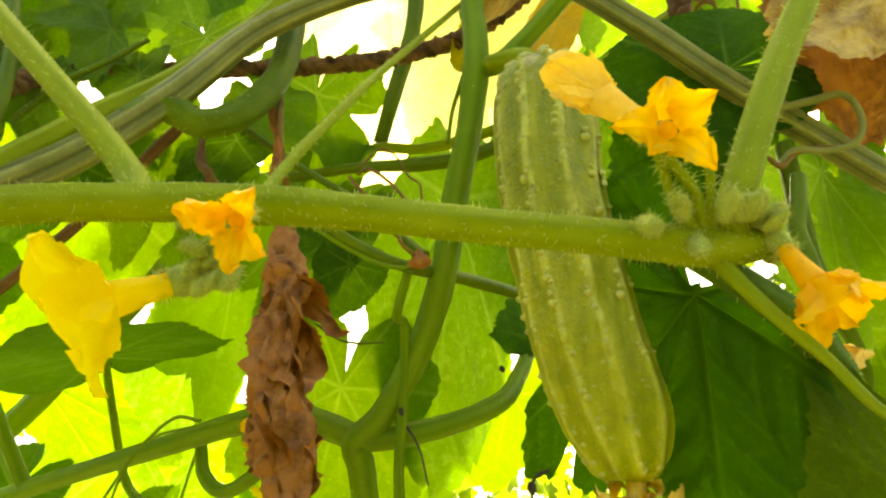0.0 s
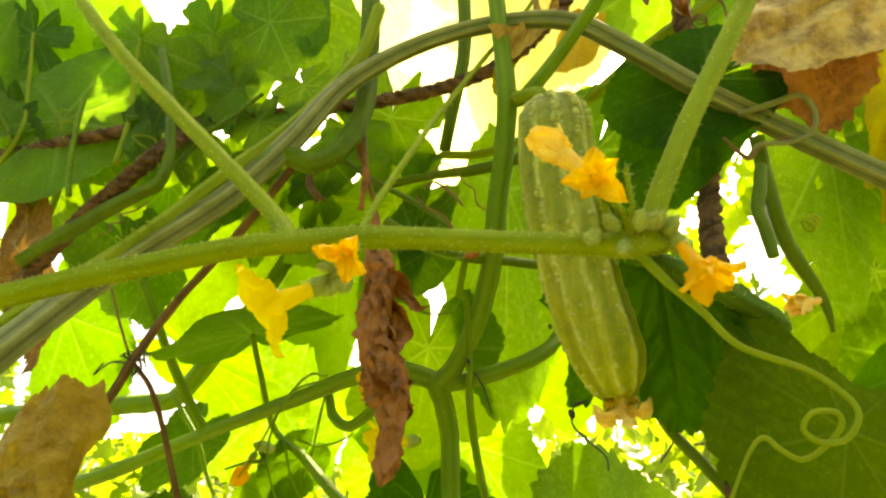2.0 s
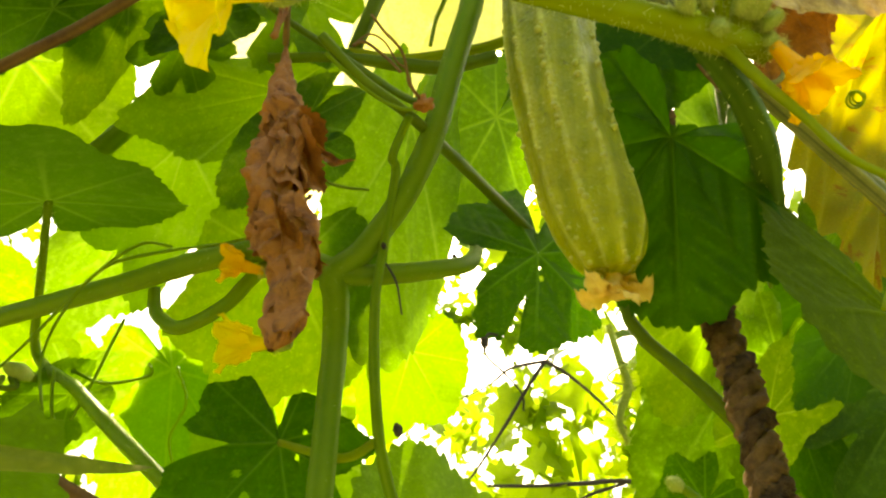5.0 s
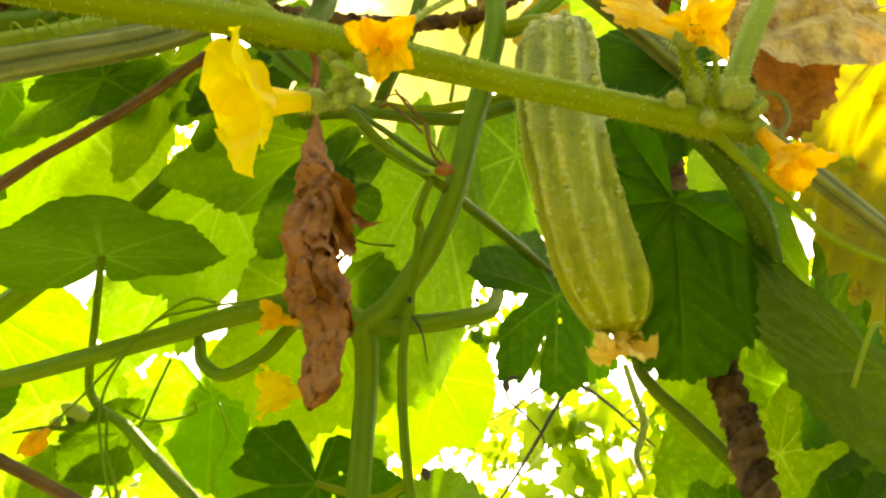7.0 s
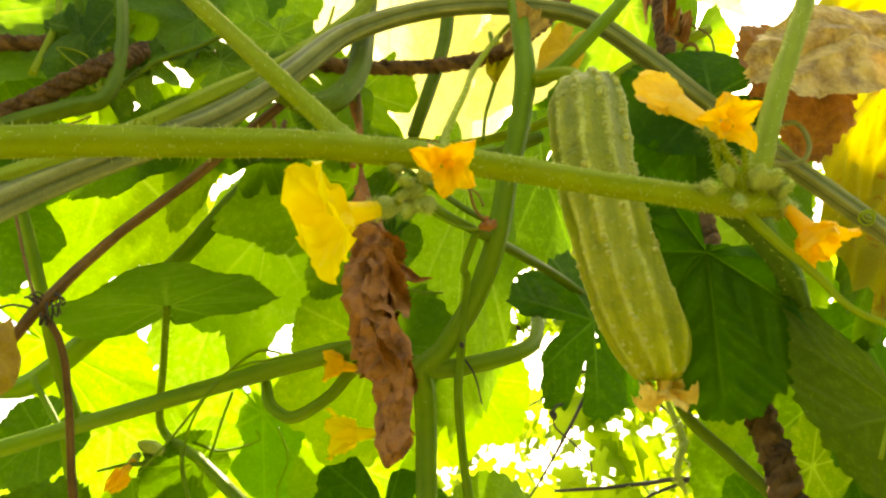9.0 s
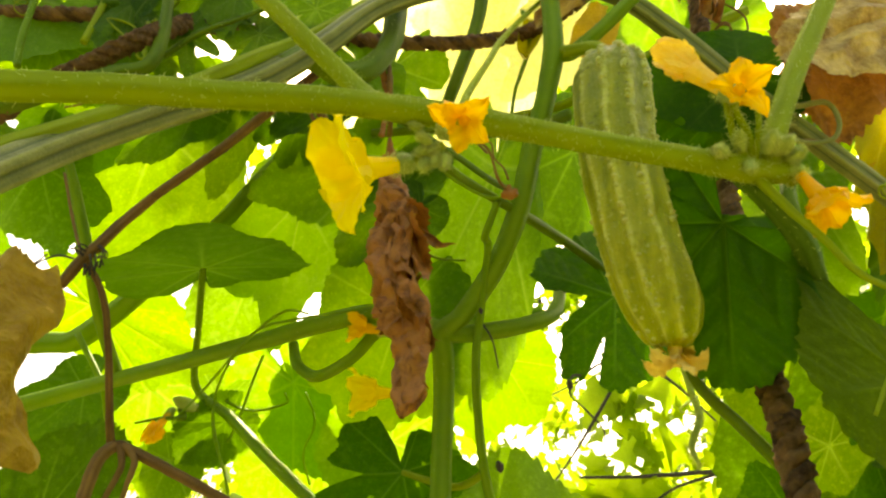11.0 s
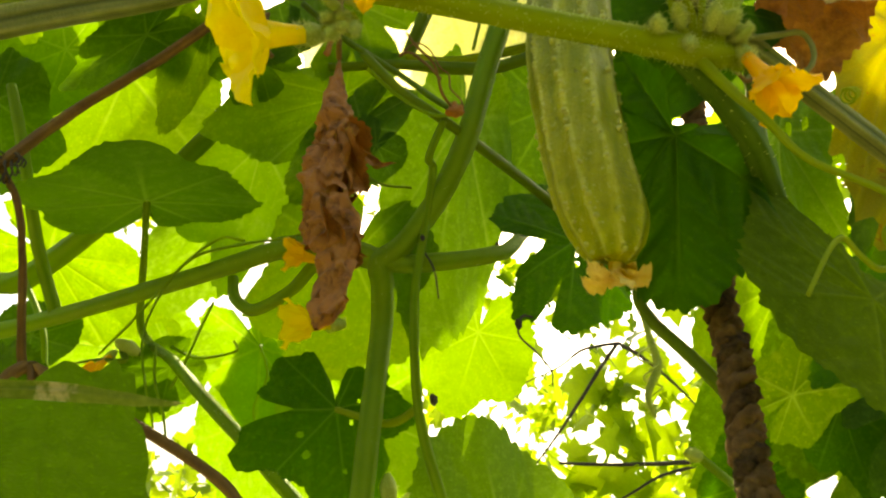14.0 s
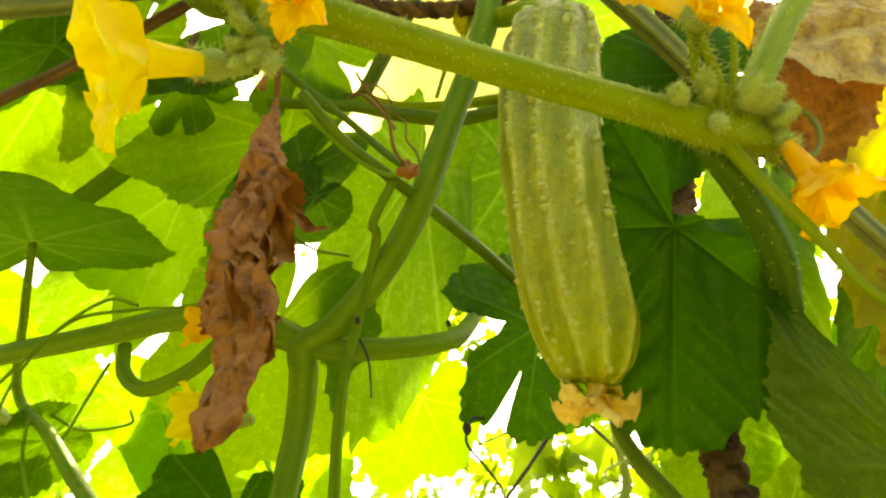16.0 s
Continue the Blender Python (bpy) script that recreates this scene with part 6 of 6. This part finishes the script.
# ---- the cucumber ----
def cucumber(points, stalk, label):
    g = np.random.default_rng(7)
    fruit = thing("cucumber", points[0][:3], label, "cucumber")
    line = smooth_line(points, 14)
    path, rad = line[:, :3], line[:, 3]
    _, a, b = frames_along(path)
    seg, lobes = 120, 10
    ang = np.linspace(0, 2 * np.pi, seg, endpoint=False)
    along = np.linspace(0, 1, len(path))
    swirl = ang[None, :] + 0.10 * np.sin(along * 5)[:, None]
    wave = np.cos(swirl * lobes + 0.8 * np.sin(swirl * 2) + 0.5 * np.sin(swirl * 3 + 1.0))
    blunt = np.clip(np.minimum(along, 1 - along) / 0.08, 0, 1)[:, None]
    r = rad[:, None] * (1 + 0.045 * (np.abs(wave * 0.5 + 0.5) ** 1.6 * 2 - 1) * blunt + 0.02 * np.sin(along * 9)[:, None] * blunt)
    v = path[:, None] + a[:, None] * (r * np.cos(ang))[..., None] + b[:, None] * (r * np.sin(ang))[..., None]
    faces = grid_faces(len(path), seg, True).tolist() + [list(range(seg))[::-1], [(len(path) - 1) * seg + j for j in range(seg)]]
    v = v.reshape(-1, 3)
    v = v + np.array([noise.noise_vector(Vector(p * 70)) for p in v]) * 0.0009
    body = mesh_object("body", v, faces, CUCUMBER, fruit, "", {"rib": (np.clip(wave, -1, 1) * 0.5 + 0.5).reshape(-1), "along": np.repeat(along, seg)})
    # warts, thicker near the stalk end, each a small blunt cone
    wv, wf = [], []
    for _ in range(430):
        s = g.beta(1.0, 1.7)
        i = min(int(s * len(path)), len(path) - 2)
        if i < 3:
            continue
        k = (g.integers(0, lobes) + g.choice((0.0, 0.06, -0.06))) * 2 * np.pi / lobes
        w = a[i] * math.cos(k) + b[i] * math.sin(k)
        t = np.cross(w, a[i] * -math.sin(k) + b[i] * math.cos(k))
        side = np.cross(w, t)
        root, size = path[i] + w * rad[i] * 1.012, g.uniform(0.0007, 0.0020) * (1.15 - 0.55 * s)
        o = len(wv)
        for ring, high in ((1.0, -0.4), (0.75, 0.45), (0.3, 0.85)):
            for q in range(6):
                wv.append(root + size * ring * (t * math.cos(q * 1.047) + side * math.sin(q * 1.047)) + w * size * high)
        for ring in range(2):
            for q in range(6):
                wf.append([o + ring * 6 + q, o + ring * 6 + (q + 1) % 6, o + ring * 6 + 6 + (q + 1) % 6, o + ring * 6 + 6 + q])
        wf.append([o + 12 + q for q in range(6)])
    tagged(mesh_object("warty_relief", wv, wf, soft_material("wart_skin", (0.30, 0.31, 0.05), (0.50, 0.50, 0.12), None, rough=0.45), body), kind="stuff")
    vine(fruit, stalk, STEM, "stalk", ribs=5, rib=0.08, hairy=90, hair=0.0012, seed=77)
    tip, way = path[-1], path[-1] - path[-6]
    way /= np.linalg.norm(way)
    neck, f, rr = tube([(*(tip - way * 0.002), 0.0032), (*(tip + way * 0.003), 0.0028), (*(tip + way * 0.006), 0.003)], seg=12, ribs=5, rib=0.1, rough=0.05)
    mesh_object("blossom_neck", neck, f, FADED, fruit, "", {"rib": rr})
    flower(fruit, tip + way * 0.002, (way[0] + 0.05, way[1] - 0.45, way[2]), 0.016, spread=1.0, tube_share=0.10, petals=7, plump=0.28, blunt=0.30, mess=0.45, ruffle=3.5, material=FADED, seed=9, calyx=False, name="dried_blossom", label="withered yellow blossom", curl=1.2)
    return fruit


cucumber([(0.0390, 0.2120, 1.6873, 0.0040), (0.0390, 0.2124, 1.6844, 0.0130), (0.0400, 0.2127, 1.6753, 0.0182), (0.0400, 0.2128, 1.6531, 0.0192), (0.0400, 0.2131, 1.6289, 0.0191), (0.0430, 0.2138, 1.6028, 0.0189), (0.0470, 0.2141, 1.5786, 0.0186), (0.0520, 0.2142, 1.5564, 0.0181), (0.0560, 0.2142, 1.5422, 0.0162), (0.0580, 0.2138, 1.5311, 0.0120), (0.0590, 0.2143, 1.5271, 0.0075), (0.0590, 0.2146, 1.5251, 0.0030)], [(0.0390, 0.2123, 1.6853, 0.0040), (0.0340, 0.2168, 1.6961, 0.0035), (0.0260, 0.2260, 1.7024, 0.0035), (0.0180, 0.2355, 1.7068, 0.0040)], "ripening pale green ridged cucumber hanging from the vine, warty skin")


# ---- the crumpled dead leaf ----
def leaf_flaps(parent):
    """Curled scraps of the blade that stand off the folded leaf."""
    for k, (base, tip, side) in enumerate(FLAPS):
        v, f, m = leaf_mesh(base, tip, side, outline="heart", seed=90 + k, crumple=0.006, cup=0.8, wave=0.2, teeth=0.10, jitter=0.15, res=(120, 18))
        mesh_object("flap", v, f, CRISP, parent, "", {"vein": m})


def sharp_folds(p, scale):
    """Height of sharp-edged folds at a point: the nearest of a few tilted pleats."""
    q = Vector(p) * scale
    q = q + noise.noise_vector(q * 0.5) * 1.1
    return abs(noise.noise(q)) * 1.5 + 0.55 * abs(noise.noise(q * 1.9 + Vector((3, 1, 2)))) + 0.10 * abs(noise.noise(q * 4.3 + Vector((1, 7, 4))))


def dead_leaf(points, label):
    """A withered leaf hanging by its stalk: a pleated core wrapped in curled, ragged folds of the blade; rows of x, y, z, half width."""
    g = np.random.default_rng(17)
    line = smooth_line(points, 16)
    path, rad = line[:, :3], np.maximum(line[:, 3], 0.0004)
    _, a, b = frames_along(path)
    n = len(path)

    def wrap(s, ang, r):
        """Points at shares s down the leaf, turned by ang, at r half widths."""
        k = np.clip(s, 0, 1) * (n - 1)
        i = np.minimum(k.astype(int), n - 2)
        f = (k - i)[..., None]
        mid = path[i] * (1 - f) + path[i + 1] * f
        size = (rad[i] * (1 - f[..., 0]) + rad[i + 1] * f[..., 0]) * r
        return mid + a[i] * (size * np.cos(ang))[..., None] + b[i] * (size * np.sin(ang) * 0.75)[..., None], mid

    def folded(v, mid, depth, scale):
        flat, core = v.reshape(-1, 3), mid.reshape(-1, 3)
        out = flat - core
        far = np.linalg.norm(out, axis=1)[:, None] + 1e-9
        lift = np.array([sharp_folds(p * (1.0, 1.0, 0.45), scale) for p in flat])[:, None]
        return flat + out / far * (0.34 - lift) * depth * np.clip(far / 0.010, 0.15, 1.1)

    S, T = np.meshgrid(np.linspace(0, 1, 150), np.linspace(0, 2 * np.pi, 96, endpoint=False), indexing="ij")
    v, mid = wrap(S, T + 1.4 * np.sin(S * 4), 0.72 + 0.16 * np.abs(np.sin(T * 2.5 + 3 * np.sin(S * 6))))
    body = tagged(mesh_object("dead_leaf", folded(v, mid, 0.013, 62.0), grid_faces(150, 96, True), CRISP, None), label, "dead leaf")
    for k in range(26):
        start, long = g.uniform(0.05, 0.78), g.uniform(0.14, 0.34)
        first, wide = g.uniform(0, 2 * np.pi), g.uniform(1.1, 2.2)
        U, W = np.meshgrid(np.linspace(0, 1, 44), np.linspace(0, 1, 26), indexing="ij")
        edge = 0.10 * np.sin(U * 9 + k) + 0.06 * np.sin(U * 23 + 2 * k) + 0.03 * np.sin(U * 51 + k)
        end = 0.08 * np.sin(W * 7 + k) + 0.05 * np.sin(W * 19 + k)
        ang = first + wide * W * (1 + edge) + g.uniform(-1.5, 1.5) * (U - 0.5)
        lifted = 0.80 + g.uniform(0.10, 0.42) * W ** 2 + g.uniform(0.0, 0.30) * U ** 3 + 0.05 * np.sin(W * 8 + U * 5 + k)
        v, mid = wrap(start + long * U * (1 + end), ang, lifted)
        mesh_object("fold", folded(v, mid, 0.013, 66.0), grid_faces(44, 26, False), CRISP, body)
    return body


FLAPS = (
    ((-0.0617, 0.2720, 1.6115), (-0.0405, 0.2810, 1.5935), (-0.0440, 0.2760, 1.6073)),
    ((-0.0599, 0.2660, 1.5920), (-0.0446, 0.2700, 1.5651), (-0.0421, 0.2660, 1.5797)),
    ((-0.0526, 0.2490, 1.5424), (-0.0424, 0.2500, 1.5298), (-0.0423, 0.2460, 1.5366)),
    ((-0.0598, 0.2440, 1.5304), (-0.0720, 0.2480, 1.5468), (-0.0682, 0.2440, 1.5350)),
)
hanging = dead_leaf([(-0.0758, 0.2790, 1.6692, 0.0016), (-0.0743, 0.2764, 1.6540, 0.0041), (-0.0725, 0.2743, 1.6424, 0.0065), (-0.0705, 0.2712, 1.6257, 0.0092), (-0.0680, 0.2684, 1.6119, 0.0113), (-0.0657, 0.2656, 1.5988, 0.0123), (-0.0673, 0.2628, 1.5855, 0.0141), (-0.0671, 0.2597, 1.5719, 0.0135), (-0.0638, 0.2566, 1.5598, 0.0123), (-0.0602, 0.2531, 1.5472, 0.0108), (-0.0569, 0.2496, 1.5353, 0.0103), (-0.0545, 0.2461, 1.5241, 0.0082), (-0.0530, 0.2427, 1.5134, 0.0070), (-0.0537, 0.2395, 1.5041, 0.0068), (-0.0553, 0.2374, 1.4980, 0.0054), (-0.0564, 0.2360, 1.4941, 0.0032), (-0.0567, 0.2350, 1.4913, 0.0010)], "shrivelled crisp brown dead leaf hanging from its stalk")
vine(hanging, [(-0.0800, 0.2632, 1.7107, 0.0014), (-0.0780, 0.2600, 1.6915, 0.0018), (-0.0760, 0.2680, 1.6734, 0.0015), (-0.0758, 0.2790, 1.6692) + (0.0018,)], BARK, "stalk", ribs=0, rough=0.1, seed=61)
leaf_flaps(hanging)


# ---- far foliage, twigs and ground ----
def foliage(name, count, low, high, size, seed, material, label, clumps=0, loose=0.1):
    """Many small far leaves, each a folded lobed blade, in one object; clumps: how many tufts they gather in (0: evenly)."""
    g = np.random.default_rng(seed)
    low, high = np.array(low), np.array(high)
    if clumps:
        tufts = g.uniform(low, high, (clumps, 3))
        share = g.uniform(0.3, 1.0, clumps)
        k = g.choice(clumps, count, p=share / share.sum())
        centre = tufts[k] + g.normal(0, 1, (count, 3)) * (loose * share[k])[:, None] * (1.2, 0.8, 0.8)
    else:
        centre = g.uniform(low, high, (count, 3))
    shape = np.array([(0, -0.10, 0), (0.30, -0.30, 0.04), (0.52, -0.05, 0.08), (0.34, 0.12, 0.05), (0.58, 0.42, 0.09), (0.26, 0.45, 0.02), (0, 0.95, -0.12), (-0.26, 0.45, 0.02), (-0.58, 0.42, 0.09), (-0.34, 0.12, 0.05), (-0.52, -0.05, 0.08), (-0.30, -0.30, 0.04), (0, 0.2, -0.05)])
    u = g.normal(0, 1, (count, 3)) + (0, 0, -0.6)
    u /= np.linalg.norm(u, axis=1)[:, None]
    v = np.cross(u, g.normal(0, 1, (count, 3)))
    v /= np.linalg.norm(v, axis=1)[:, None]
    n = np.cross(u, v)
    s = size * g.uniform(0.5, 1.4, count)
    pts = centre[:, None] + s[:, None, None] * (shape[None, :, 0:1] * v[:, None] + shape[None, :, 1:2] * u[:, None] + shape[None, :, 2:3] * n[:, None])
    ring = np.arange(12)
    tri = np.stack([ring, (ring + 1) % 12, np.full(12, 12)], axis=1)
    faces = (np.arange(count)[:, None, None] * 13 + tri[None]).reshape(-1, 3)
    return tagged(mesh_object(name, pts.reshape(-1, 3), faces, material, None, "", {"vein": np.zeros(count * 13)}), label, "foliage", kind="stuff")


def sun_blocker(name, height, low, high, size, seed, label):
    """Unseen leaves added overhead to keep the sun off the plants, with gaps."""
    g = np.random.default_rng(seed)
    verts, faces, veins, o = [], [], [], 0
    x = low[0]
    while x < high[0]:
        y = low[1]
        while y < high[1]:
            p = np.array((x, y, height)) + g.normal(0, 1, 3) * (0.03, 0.03, 0.06)
            w = g.uniform(0, 2 * np.pi)
            s = size * g.uniform(0.7, 1.25)
            way = np.array((math.cos(w), math.sin(w), g.normal(-0.2, 0.25)))
            side = np.array((-math.sin(w), math.cos(w), g.normal(0, 0.25)))
            v, f, m = leaf_mesh(p, p + way * s, p + way * s * 0.4 + side * s * 0.75, seed=int(g.integers(0, 999)), res=(48, 7), puff=0)
            verts.append(v), faces.append(f + o), veins.append(m)
            o += len(v)
            y += size * 0.96
        x += size * 1.05
    return tagged(mesh_object(name, np.vstack(verts), np.vstack(faces), GREEN, None, "", {"vein": np.concatenate(veins)}), label, "foliage", kind="stuff")


# rows: how many, low corner, high corner, leaf size, seed, tufts, how loose, material
FAR_CLUMPS = (
    (2500, (-2.4, 1.9, 0.9), (2.8, 2.9, 3.3), 0.070, 300, 44, 0.20, FAR),
    (620, (0.15, 1.0, 1.35), (1.2, 1.5, 2.3), 0.034, 301, 15, 0.075, FAR),
    (260, (0.25, 1.0, 1.45), (1.2, 1.3, 2.3), 0.060, 306, 9, 0.09, FAR),
    (150, (0.30, 1.0, 1.40), (0.9, 1.3, 2.0), 0.040, 307, 5, 0.06, MID),
    # hedges added all round, mostly unseen, to close the place and cut sky light
    (5200, (-4.0, -3.4, 0.0), (4.0, -2.3, 2.3), 0.12, 302, 0, 0, FAR),
    (4200, (-4.0, -2.6, 0.0), (-3.0, 3.6, 2.2), 0.12, 303, 0, 0, FAR),
    (4200, (3.0, -2.6, 0.0), (4.0, 3.6, 2.2), 0.12, 304, 0, 0, FAR),
    (5200, (-4.2, 3.4, 0.0), (4.2, 4.4, 2.0), 0.12, 305, 0, 0, FAR),
)
for count, low, high, size, seed, tufts, loose, material in FAR_CLUMPS:
    foliage("far_foliage", count, low, high, size, seed, material, "sunlit leaves of shrubs beyond the net and of added hedges around", tufts, loose)
# added out of view, only to cast shade on the inner leaves
sun_blocker("overhead_leaves", 2.60, (-0.10, 0.78), (0.42, 1.08), 0.085, 400, "unseen leaves added overhead to block the sun")
sun_blocker("overhead_leaves", 2.62, (0.33, 1.10), (0.62, 1.30), 0.085, 405, "unseen leaves added overhead to block the sun")
# two more unseen leaves, against a sun fleck on the broad leaf
sun_blocker("overhead_leaves", 2.58, (-0.13, 1.11), (-0.02, 1.13), 0.085, 403, "unseen leaves added overhead to stop a sun fleck")

# unseen sheet, added for bounce light from below
ground = tagged(mesh_object("ground", [(-400, -400, 0), (400, -400, 0), (400, 400, 0), (-400, 400, 0)], [[0, 1, 2, 3]], BOUNCE_SOIL), "unseen ground, paled and greened to bounce light upward", "ground", kind="structure")
